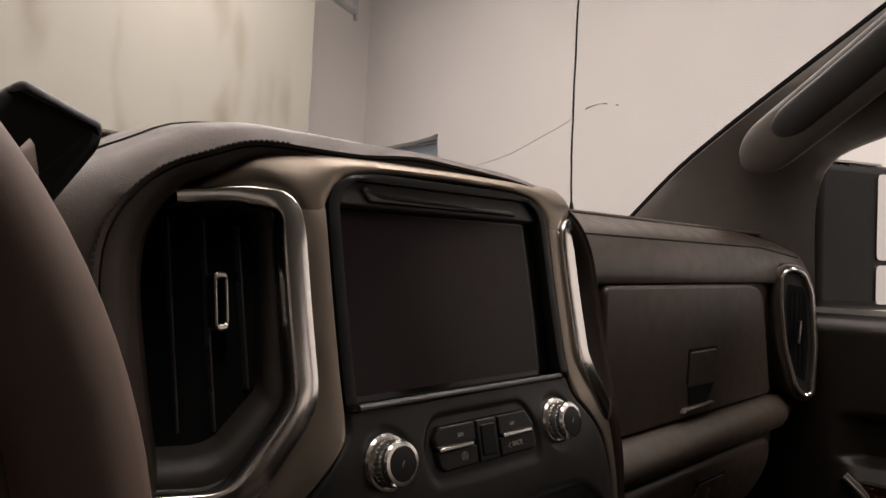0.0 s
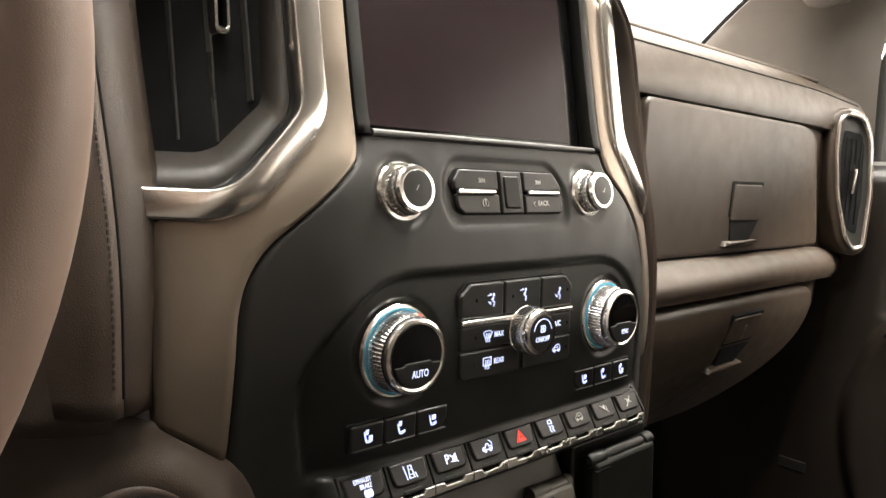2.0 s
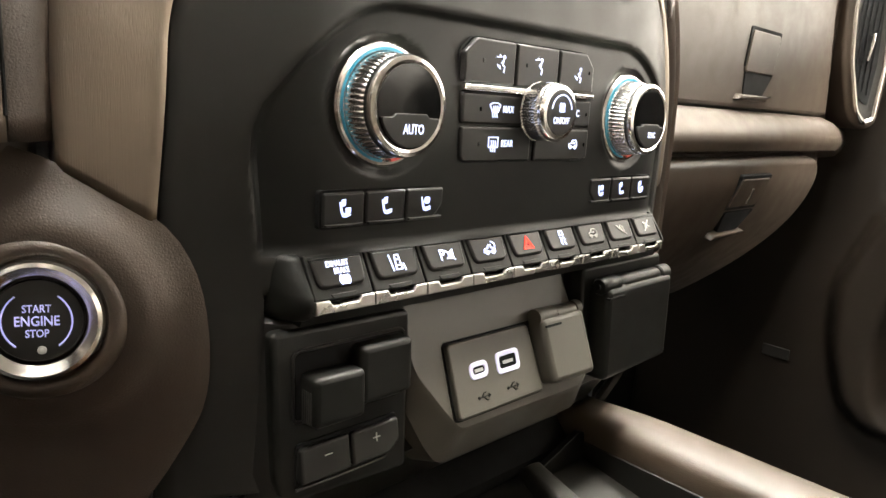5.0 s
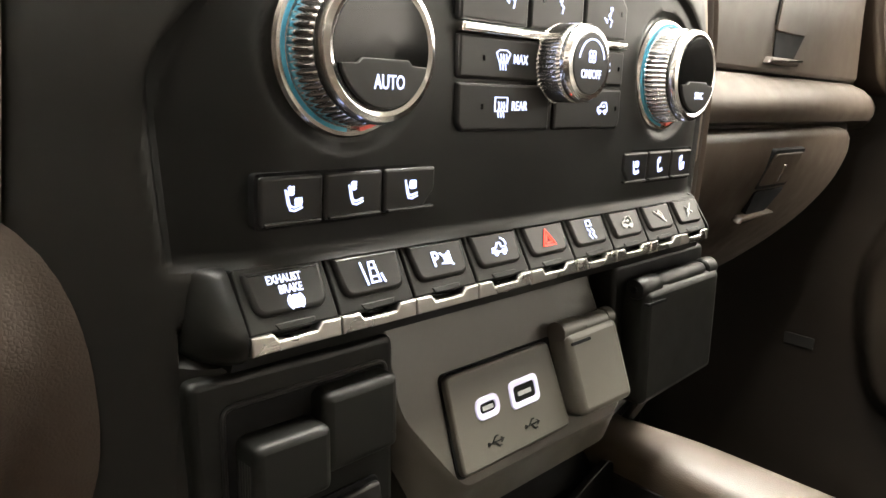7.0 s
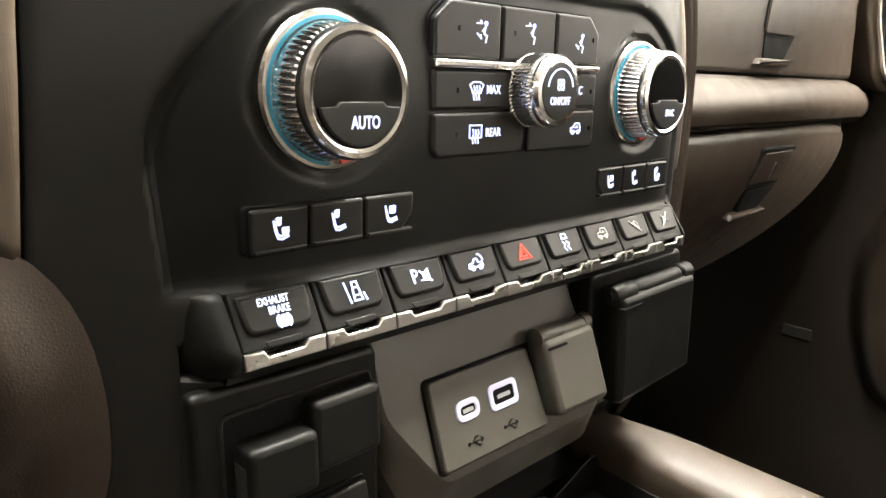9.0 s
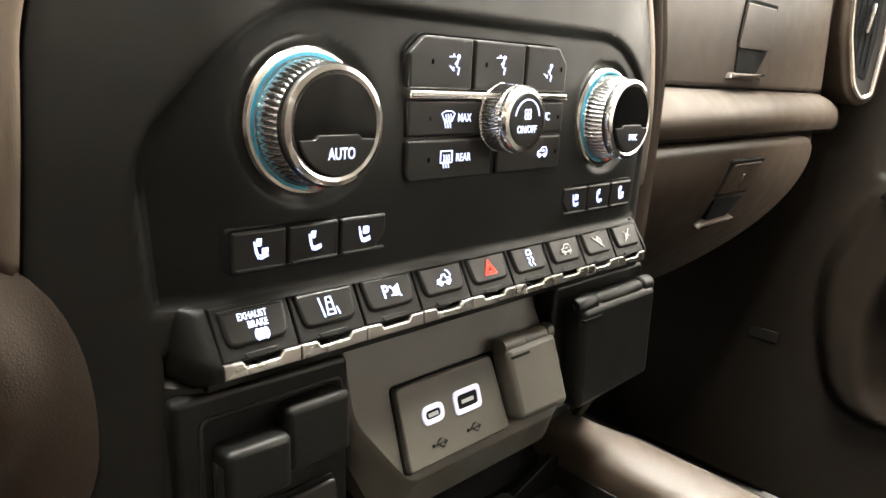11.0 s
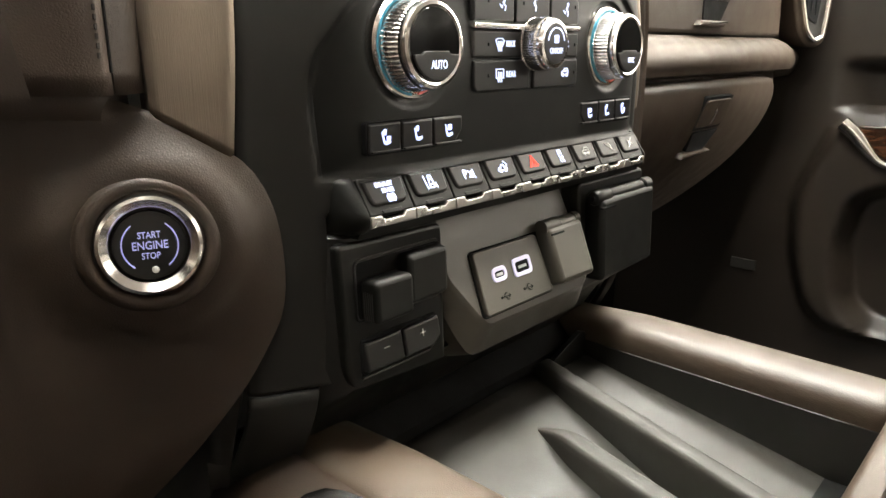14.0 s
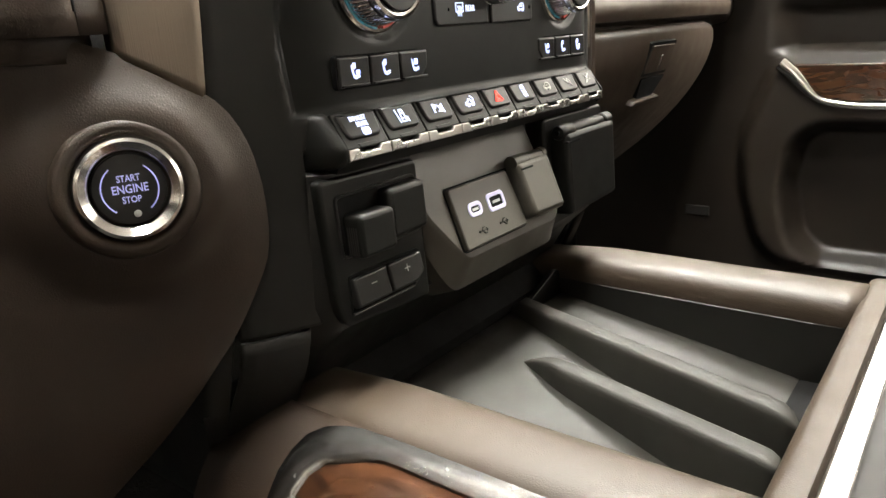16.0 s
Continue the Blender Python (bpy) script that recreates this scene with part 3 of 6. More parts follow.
PASS = [(0.30, 1.676), (0.20, 1.676), (0.150, 1.668), (0.128, 1.655), (0.1215, 1.6495), (0.1195, 1.6455), (0.1165, 1.640), (0.110, 1.624), (0.1065, 1.610), (0.1085, 1.602), (0.118, 1.599), (0.118, 1.446), (0.112, 1.4445), (0.1055, 1.4462), (0.0965, 1.4425), (0.0880, 1.4360), (0.0825, 1.4275), (0.0810, 1.4190), (0.0845, 1.4115), (0.104, 1.407)] + [(lower_y(z) + 0.016, z) for z in (1.395, 1.37, 1.35, 1.33, 1.31, 1.29, 1.27, 1.25, 1.235, 1.225)] + [(0.25, 1.215)]
prof = PASS
rows = []
for x in np.linspace(0.185, 0.80, 60):
    end = smoothstep(0.66, 0.80, x)
    rows.append([Vector((x, y + end * (0.036 - 0.052 * smoothstep(1.40, 1.50, z)), z - 0.012 * end)) for y, z in prof])
part("passenger_face", loft(rows), SOFT, dash, "dark brown passenger side moulding", sharp=50, solid=0.003)
seam = [Vector((x, 0.1193 - 0.016 * smoothstep(0.66, 0.80, x), 1.6475 - 0.012 * smoothstep(0.66, 0.80, x))) for x in np.linspace(0.19, 0.78, 60)]
part("seam", sweep(seam, oval(0.0012, 0.0012, 8), (0, -1, 0)), VOID, dash, "dark seam below the top pad")


def pocket_latch(owner, pl, w, h, lock=False):
    """A flap latch: black slab for the recess's shade, flap and lit lower lip."""
    well = rounded([(-0.36 * w, -0.60 * h), (0.18 * w, -0.60 * h), (0.42 * w, -0.20 * h), (-0.38 * w, -0.20 * h)], 0.003)
    part("latch_gap", slab(pl, rounded([(-0.42 * w, -0.16 * h), (0.41 * w, -0.16 * h), (0.49 * w, 0.50 * h), (-0.37 * w, 0.50 * h)], 0.003), -0.004, 0.0011, 0.0004), VOID, owner, "dark gap round the latch")
    # the recess is not cut; its shade is a black slab on the door
    part("latch_shade", slab(pl, well, -0.004, 0.0012, 0.0004), VOID, owner, "raised black slab for the latch recess's shade")
    low = -0.10 if lock else -0.24
    flap = rounded([(-0.40 * w, low * h), (0.38 * w, low * h), (0.45 * w, 0.44 * h), (-0.34 * w, 0.44 * h)], 0.004)
    latch = part("latch", slab(pl, flap, -0.002, 0.0022, 0.0012), SOFT, owner, "brown flap latch")
    lip = rounded([(-0.58 * w, -0.70 * h), (0.20 * w, -0.70 * h), (0.32 * w, -0.60 * h), (-0.52 * w, -0.60 * h)], 0.002)
    part("latch_lip", slab(pl, lip, -0.002, 0.0062, 0.0022), SOFT, owner)
    if lock:
        part("lock_cylinder", slab(pl.moved(0.05 * w, 0.10 * h, 0.0018), rounded(box_poly(-0.0022, -0.0085, 0.0022, 0.0085), 0.002), 0, 0.0014, 0.0008), NICKEL, latch, "small metal key slot")


box = thing("glove_box", (0.46, 0.108, 1.45), "closed dark brown upper glove box with flap latch", "glove box", "glove boxes")
pl = Plane((0, 0.118, 0), (1, 0, 0), (0, 0, 1))
door = rounded([(0.264, 1.4495), (0.685, 1.4495), (0.668, 1.52), (0.650, 1.590), (0.612, 1.5985), (0.262, 1.5985)], [0.004, 0.01, 0.02, 0.03, 0.02, 0.012])
part("door", plate(bmesh.new(), pl, door, 0.001, 0.0145, 0.004), SOFT, box)
pocket_latch(box, Plane((0.468, 0.1035, 1.498)), 0.085, 0.058)
box = thing("glove_box", (0.46, 0.088, 1.29), "closed dark brown lower glove box with keyed latch", "glove box", "glove boxes")
RIGHT_Z, RIGHT_X = (1.212, 1.27, 1.31, 1.345, 1.380, 1.392, 1.399, 1.4025), (0.600, 0.622, 0.636, 0.643, 0.645, 0.641, 0.630, 0.610)
rows = []
for k, z in enumerate([1.4025, *np.linspace(1.4025, 1.392, 7), *np.linspace(1.388, 1.212, 38)]):
    x1 = float(np.interp(z, RIGHT_Z, RIGHT_X))
    row = []
    for m, x in enumerate([0.262, *np.linspace(0.262, 0.272, 6), *np.linspace(0.28, x1 - 0.016, 24), *np.linspace(x1 - 0.012, x1, 6), x1]):
        d = min(x - 0.262, x1 - x, 1.4025 - z)
        skirt = 0.014 if k == 0 or m in (0, 37) else 0
        row.append(Vector((x, lower_y(z) + 0.005 * (1 - min(1, d / 0.009)) ** 2 + skirt, z)))
    rows.append(row)
part("door", loft(rows), SOFT, box, sharp=60, solid=0.002)
slope = (lower_y(1.385) - lower_y(1.335)) / 0.05
pocket_latch(box, Plane((0.455, lower_y(1.360) - 0.0008, 1.360), (1, 0, 0), (0, slope, 1)), 0.082, 0.056, True)


# ---- air vents ----
def build_stack_vent(flip):
    t = thing("air_vent", (flip * 0.152, 0.08, 1.51), "black centre air vent in a satin chrome surround", "air vent", "stack vents")
    ring = [(-0.190, 1.5055), (-0.1635, 1.505), (-0.1535, 1.5085), (-0.1455, 1.5155), (-0.1225, 1.5430), (-0.1188, 1.5520), (-0.1188, 1.6395), (-0.1215, 1.6455), (-0.127, 1.6475), (-0.142, 1.6490), (-0.168, 1.6465)]
    path = resample([(x, 0, z) for x, z in ring], 90, False)
    path = [Vector((flip * p.x, face_y(p.x, p.z) - 0.0052, p.z)) for p in path]
    for _ in range(2):
        path = [path[0]] + [(path[i - 1] + path[i] + path[i + 1]) / 3 for i in range(1, 89)] + [path[-1]]
    prof = [(-0.0056, -0.007), (-0.0056, 0.0010), (-0.0051, 0.0019), (-0.0042, 0.0023), (0.0042, 0.0023), (0.0051, 0.0019), (0.0056, 0.0010), (0.0056, -0.009)]
    part("chrome_surround", sweep(path, prof, (0, -1, 0), scale=lambda q: 1.25 if q < 0.72 else max(0.6, 1.25 - (q - 0.72) * 3.0)), CHROME, t, "satin chrome surround", sharp=40)
    gap = 0.0078 * flip
    part("surround_gap", sweep(path[:66], [(gap - 0.0011, -0.006), (gap + 0.0011, -0.006), (gap + 0.0011, -0.0010), (gap - 0.0011, -0.0010)], (0, -1, 0)), VOID, t, "dark gap beside the surround")
    # funnel walls behind the surround, and the back of the duct
    hole = [(-0.196, 1.509), (-0.163, 1.509), (-0.150, 1.517), (-0.124, 1.547), (-0.123, 1.60), (-0.124, 1.641), (-0.133, 1.645), (-0.165, 1.645), (-0.200, 1.625)]
    deep = [(-0.193, 1.527), (-0.160, 1.527), (-0.152, 1.530), (-0.131, 1.552), (-0.128, 1.60), (-0.128, 1.634), (-0.135, 1.640), (-0.165, 1.642), (-0.196, 1.622)]
    a = [Vector((flip * p.x, face_y(p.x, p.z) + 0.003, p.z)) for p in resample([(x, 0, z) for x, z in hole], 60, False)]
    b = [Vector((flip * p.x, face_y(p.x, p.z) + 0.016, p.z)) for p in resample([(x, 0, z) for x, z in deep], 60, False)]
    c = [Vector((flip * p.x, face_y(p.x, p.z) + 0.055, p.z)) for p in resample([(x, 0, z) for x, z in deep], 60, False)]
    part("funnel", loft([a, b], closed=True), FUNNEL, t, "charcoal funnel inside the surround", solid=0.001)
    part("duct", loft([b, c], closed=True, caps=True), VOID, t, "black air duct")
    for k, x in enumerate((-0.182, -0.1665, -0.1515, -0.1365)):
        z0, z1 = (1.528, 1.641) if x < -0.14 else (1.548, 1.638)
        pl = Plane((flip * x, face_y(x, 1.58) + 0.012, 1.585), (1, 0, 0), (0, 0.19, 1))
        part("slat", slab(pl, rounded(box_poly(-0.0007, z0 - 1.581, 0.0007, z1 - 1.589), 0.0006, 3), -0.004, 0.0006, 0.0005, 2), VANE, t)
    x = -0.1515
    pl = Plane((flip * (x + 0.003), face_y(x, 1.595) + 0.0045, 1.5955), (1, 0, 0), (0, 0.12, 1))
    o = rounded(box_poly(-0.0036, -0.0145, 0.0036, 0.0145), 0.0030)
    i = rounded(box_poly(-0.0022, -0.0112, 0.0022, 0.0112), 0.0016)
    part("tab", rim(bmesh.new(), pl, o, i, -0.006, 0.003, 0.0009), CHROME, t, "chrome ring tab")


for flip in (1, -1):
    build_stack_vent(flip)


def build_side_vent():
    t = thing("air_vent", (0.73, 0.10, 1.45), "tall black side air vent in a chrome surround", "air vent")
    u = Vector((1.2, -1, 0)).normalized()
    pl = Plane((0.727, 0.094, 1.535), u, (0, 0, 1)).moved(0, 0, 0.014)
    out = rounded([(-0.019, -0.02), (-0.002, -0.078), (0.012, -0.093), (0.026, -0.088), (0.029, -0.02), (0.022, 0.055), (0.010, 0.082), (-0.012, 0.088), (-0.026, 0.078), (-0.026, 0.035)], 0.010)
    part("housing", plate(bmesh.new(), pl, inset(out, -0.007), -0.055, -0.002, 0.005), SOFT, t)
    part("chrome_surround", rim(bmesh.new(), pl, out, inset(out, 0.0055), -0.006, 0.0045, 0.0018), CHROME, t, "satin chrome surround")
    well = inset(out, 0.0055)
    part("well", slab(pl, well, -0.005, -0.0005), DARK, t)
    core = rounded([(-0.011, -0.02), (0.001, -0.062), (0.014, -0.070), (0.017, -0.02), (0.013, 0.045), (0.008, 0.060), (-0.014, 0.064), (-0.016, 0.035)], 0.004)
    part("duct", slab(pl, core, -0.004, 0.0006), VOID, t, "black air duct")
    for k in range(4):
        a = -0.010 + 0.0065 * k
        part("slat", slab(pl, rounded(box_poly(a, -0.045 - 0.004 * k, a + 0.0014, 0.055 - 0.002 * k), 0.0006, 2), 0.0003, 0.0016, 0.0004, 2), VOID, t)
    part("tab", sweep([pl(0.001, -0.017, 0.004), pl(0.0015, -0.004, 0.0055), pl(0.002, 0.004, 0.0055), pl(0.003, 0.014, 0.004)], oval(0.0033, 0.0022, 10), u), CHROME, t, "chrome slider tab")


build_side_vent()


# ---- display ----
def build_display():
    t = thing("infotainment_display", (0, 0.06, 1.54), "dark switched-off touch display set in the dashboard", "screen")
    lean = (0, 0.19, 1)
    pl = Plane((0, face_y(0, 1.60) + 0.0065, 1.60), (1, 0, 0), lean)
    part("bezel", slab(pl, rounded(box_poly(-0.0905, -0.063, 0.0905, 0.068), 0.006), -0.004, -0.0002), GLOSS, t, "gloss black bezel")
    part("glass", slab(pl, rounded(box_poly(-0.0865, -0.056, 0.0760, 0.0455), 0.0015), -0.001, 0.0006), SCREEN, t, "dark switched-off glass")
    hood = rounded([(-0.088, 0.047), (0.088, 0.047), (0.087, 0.058), (0.077, 0.0645), (-0.077, 0.0645), (-0.087, 0.058)], 0.004)
    part("upper_shelf", slab(pl, hood, -0.002, 0.0045, 0.002), DARK, t, "charcoal strip above the glass")
    part("shelf_ridge", slab(pl, rounded([(-0.066, 0.0500), (0.064, 0.0500), (0.060, 0.0535), (-0.058, 0.0535), (-0.068, 0.0590), (-0.071, 0.0570)], 0.001), 0.003, 0.0062, 0.0012), DARK, t)
    part("lower_sill", sweep([Vector((x, face_y(0, 1.5405) + 0.0005, 1.5408)) for x in np.linspace(-0.0885, 0.0885, 20)], oval(0.0022, 0.0028, 12), (0, -1, 0)), DARK, t, "rounded sill under the glass")


build_display()


# ---- knobs ----
def knurl(n, depth):
    return lambda k, a: (depth * abs(math.sin(n * a / 2)) if k in (2, 3, 4) else 0)


def build_radio_panel():
    t = thing("radio_control_panel", (0, 0.025, 1.50), "radio controls with two chrome knobs and black keys", "control panel")
    for kx, kz in RADIO_KNOBS:
        pl = Plane((kx, fascia_y(kx, kz), kz), (1, 0, 0), (0, 0.20, 1))
        k = part("knob_base", lathe(bmesh.new(), pl, [(0.0152, -0.004), (0.0152, 0.0012), (0.0142, 0.0026), (0.0128, 0.0028), (0.0112, 0.0012)], 64), CHROME, t, "chrome base ring")
        part("knob_ring", lathe(bmesh.new(), pl, [(0.0112, 0), (0.0112, 0.003), (0.0116, 0.0034), (0.0114, 0.0080), (0.0110, 0.0088), (0.0118, 0.0096), (0.0118, 0.0118), (0.0108, 0.0132), (0.0092, 0.0134)], 160, knurl(64, 0.0006)), BRIGHT, k, "knurled chrome ring")
        part("knob_face", lathe(bmesh.new(), pl, [(0.0093, 0.008), (0.0093, 0.0131), (0.0086, 0.0137), (0.003, 0.0140)], 48), KEY, k, "matt black face")
        mark = [[(-0.0014, -0.001), (0.0002, 0.0014)]] if kx < 0 else [[(-0.0008, -0.0006), (0.0, -0.0012), (0.0014, 0.0016)]]
        part("mark", strokes(bmesh.new(), pl.moved(0, 0, 0.0139), mark, 0.0003), ICON_DIM, k)
    pl = Plane((0, fascia_y(0, 1.513) - 0.0005, 1.513), (1, 0, 0), (0, 0.22, 1))
    block = rounded([(x * 1.06, y * 1.1) for x, y in ((-0.0395, -0.0085), (-0.0355, -0.0118), (0.0405, -0.0118), (0.0425, -0.009), (0.0425, 0.004), (0.036, 0.0118), (-0.036, 0.0118), (-0.0415, 0.006))], 0.0018)
    part("key_well", slab(pl, block, -0.006, 0.0006), VOID, t, "black key recess")
    keys = [[(-0.0390, -0.0080), (-0.0350, -0.0110), (-0.0090, -0.0110), (-0.0090, -0.0010), (-0.0400, -0.0010)],
            [(-0.0402, 0.0010), (-0.0090, 0.0010), (-0.0090, 0.0110), (-0.0356, 0.0110), (-0.0405, 0.0055)],
            [(-0.0078, -0.0110), (0.0092, -0.0110), (0.0092, 0.0110), (-0.0078, 0.0110)],
            [(0.0104, -0.0110), (0.0400, -0.0110), (0.0418, -0.0085), (0.0418, -0.0010), (0.0104, -0.0010)],
            [(0.0104, 0.0010), (0.0418, 0.0010), (0.0416, 0.0037), (0.0355, 0.0110), (0.0104, 0.0110)]]
    made = [part("key", slab(pl, rounded([(x * 1.06, y * 1.1) for x, y in k], 0.0013), -0.002, 0.0034, 0.0011), KEY, t) for k in keys]
    for a0, a1 in ((-0.0405, -0.0128), (0.0140, 0.0415)):
        part("chrome_strip", slab(pl, rounded(box_poly(a0, -0.0012, a1, 0.0012), 0.0006, 2), 0.0, 0.0046, 0.0007), CHROME, t, "thin chrome strip")
    part("rib", slab(pl, rounded(box_poly(-0.0058, -0.0092, 0.0072, 0.0092), 0.002), 0.003, 0.0042, 0.0010), BLACK, made[2])
    p2 = pl.moved(0, 0, 0.0034)
    part("mark", strokes(bmesh.new(), p2.moved(-0.021, -0.006), [arc(0, 0, 0.0022, -60, 240), [(0, -0.0012), (0, 0.0024)]], 0.0003), ICON_DIM, made[0])
    part("mark", strokes(bmesh.new(), p2.moved(0.0185, -0.0066), [[(0.0012, 0.0014), (-0.0008, 0), (0.0012, -0.0014)]], 0.0003), ICON_DIM, made[3])
    text("mark", p2, "BACK", 0.0042, ICON_DIM, made[3], 0.0265, -0.0062, 0.9)
    for k, a in ((1, -0.022), (4, 0.024)):
        part("mark", strokes(bmesh.new(), p2.moved(a, 0.0062), [[(-0.0026, -0.001), (-0.0012, 0), (-0.0026, 0.001)], [(-0.0008, -0.001), (0.0006, 0), (-0.0008, 0.001)], [(0.0014, -0.001), (0.0014, 0.001)]], 0.0003), ICON_DIM, made[k])


build_radio_panel()


# ---- small line drawings for the keys, about one unit across ----
def seat_icon(kind):
    """A seat in profile, with waves on its back, on back and cushion, or a fan."""
    seat = [[(-0.62, 0.75), (-0.42, -0.25), (-0.22, -0.72), (0.15, -0.82), (0.78, -0.62)], [(-0.22, -0.42), (0.10, -0.55), (0.72, -0.38)], [(-0.46, 0.30), (-0.26, -0.40)]]
    wave = lambda x, y: [(x, y), (x + 0.14, y + 0.10), (x + 0.28, y - 0.02), (x + 0.44, y + 0.08)]
    if kind == "heat":
        return seat + [wave(-0.40, 0.42), wave(-0.38, 0.66), wave(-0.36, 0.90)]
    if kind == "back":
        return seat + [wave(-0.40, 0.42), wave(-0.38, 0.66), wave(-0.36, 0.90)] + [[(x, -0.30), (x + 0.08, -0.16), (x, -0.04), (x + 0.08, 0.10)] for x in (0.22, 0.45, 0.68)]
    return seat + [arc(0.22 + 0.2 * math.cos(radians(a)), 0.38 + 0.2 * math.sin(radians(a)), 0.17, 0, 360, 8) for a in (45, 135, 225, 315)]


def flow_icon(up, down):
    out = [arc(0.35, 0.75, 0.16, 0, 360, 8), [(0.3, 0.45), (0.1, -0.2), (0.5, -0.35), (0.35, -0.95)], [(0.3, 0.45), (-0.1, 0.05)]]
    if up:
        out.append([(-0.9, 0.7), (-0.2, 0.75), (-0.4, 0.95)])
    if down:
        out.append([(-0.8, -0.2), (-0.3, -0.6), (-0.35, -0.3)])
    return out


WINDSCREEN = [[(-0.9, 0.5), (-0.45, 0.75), (0.45, 0.75), (0.9, 0.5), (0.5, -0.25), (-0.5, -0.25), (-0.9, 0.5)]] + [[(x, 0.4), (x + 0.1, 0.05), (x - 0.08, -0.4), (x + 0.04, -0.85)] for x in (-0.35, 0.0, 0.35)]
REAR_WINDOW = [[(-0.8, 0.8), (0.8, 0.8), (0.8, -0.35), (-0.8, -0.35), (-0.8, 0.8)]] + [[(x, 0.4), (x + 0.1, 0.05), (x - 0.08, -0.4), (x + 0.04, -0.85)] for x in (-0.35, 0.0, 0.35)]
CAR = [[(-0.9, -0.3), (-0.85, 0.1), (-0.4, 0.2), (-0.1, 0.6), (0.6, 0.6), (0.85, 0.15), (0.85, -0.3), (-0.9, -0.3)], arc(-0.5, -0.35, 0.2, 0, 360, 8), arc(0.5, -0.35, 0.2, 0, 360, 8), [(-0.1, 0.15), (0.35, 0.15), (0.2, 0.3)]]
LANE = [[(-0.8, 0.8), (-0.6, -0.8)], [(0.9, -0.8), (0.75, -0.2)], [(-0.25, -0.7), (-0.1, 0.75), (0.35, 0.75), (0.5, -0.7), (-0.25, -0.7)], [(-0.1, 0.3), (0.4, 0.3)], [(-0.15, -0.3), (0.45, -0.3)]]
TRUCK = [[(-0.9, -0.35), (-0.75, 0.0), (-0.3, 0.05), (-0.05, 0.4), (0.3, 0.4), (0.35, 0.05), (0.85, 0.05), (0.85, -0.35), (-0.9, -0.35)], arc(-0.45, -0.4, 0.2, 0, 360, 8), arc(0.5, -0.4, 0.2, 0, 360, 8), arc(0.4, 0.2, 0.6, 0, 75, 5)]
TRIANGLE = [[(0, 0.8), (-0.85, -0.65), (0.85, -0.65), (0, 0.8)], [(0, 0.35), (-0.45, -0.4), (0.45, -0.4), (0, 0.35)]]
SLIDE = [[(-0.3, 0.9), (0.3, 0.9), (0.4, 0.4), (-0.4, 0.4), (-0.3, 0.9)], [(-0.4, 0.1), (-0.1, -0.2), (-0.4, -0.5), (-0.1, -0.85)], [(0.2, 0.1), (0.5, -0.2), (0.2, -0.5), (0.5, -0.85)]]
DOWNHILL = [[(-0.9, 0.6), (0.9, -0.7)], [(-0.2, 0.3), (0.1, 0.6), (0.6, 0.2), (0.5, -0.1)], arc(0.0, 0.1, 0.16, 0, 360, 8), arc(0.5, -0.25, 0.16, 0, 360, 8)]
MIRROR = [[(-0.8, -0.7), (0.8, 0.8)], [(-0.6, 0.5), (0.0, 0.1), (0.7, -0.2)], arc(-0.2, -0.1, 0.25, 0, 300, 8)]
PARK = [[(0.05, -0.3), (0.3, -0.3), (0.3, 0.2)], [(0.42, -0.35), (0.42, 0.2)], [(0.6, -0.35), (0.6, 0.3)], [(0.78, -0.35), (0.78, 0.4)], [(0.05, 0.35), (0.9, -0.45)]]
PEDAL = [arc(0, 0, 0.62, 0, 360, 14), arc(0, 0, 0.9, -50, 50, 6), arc(0, 0, 0.9, 130, 230, 6), [(-0.3, 0.3), (0.3, 0.3)], [(-0.35, 0), (0.35, 0)], [(-0.3, -0.3), (0.3, -0.3)]]


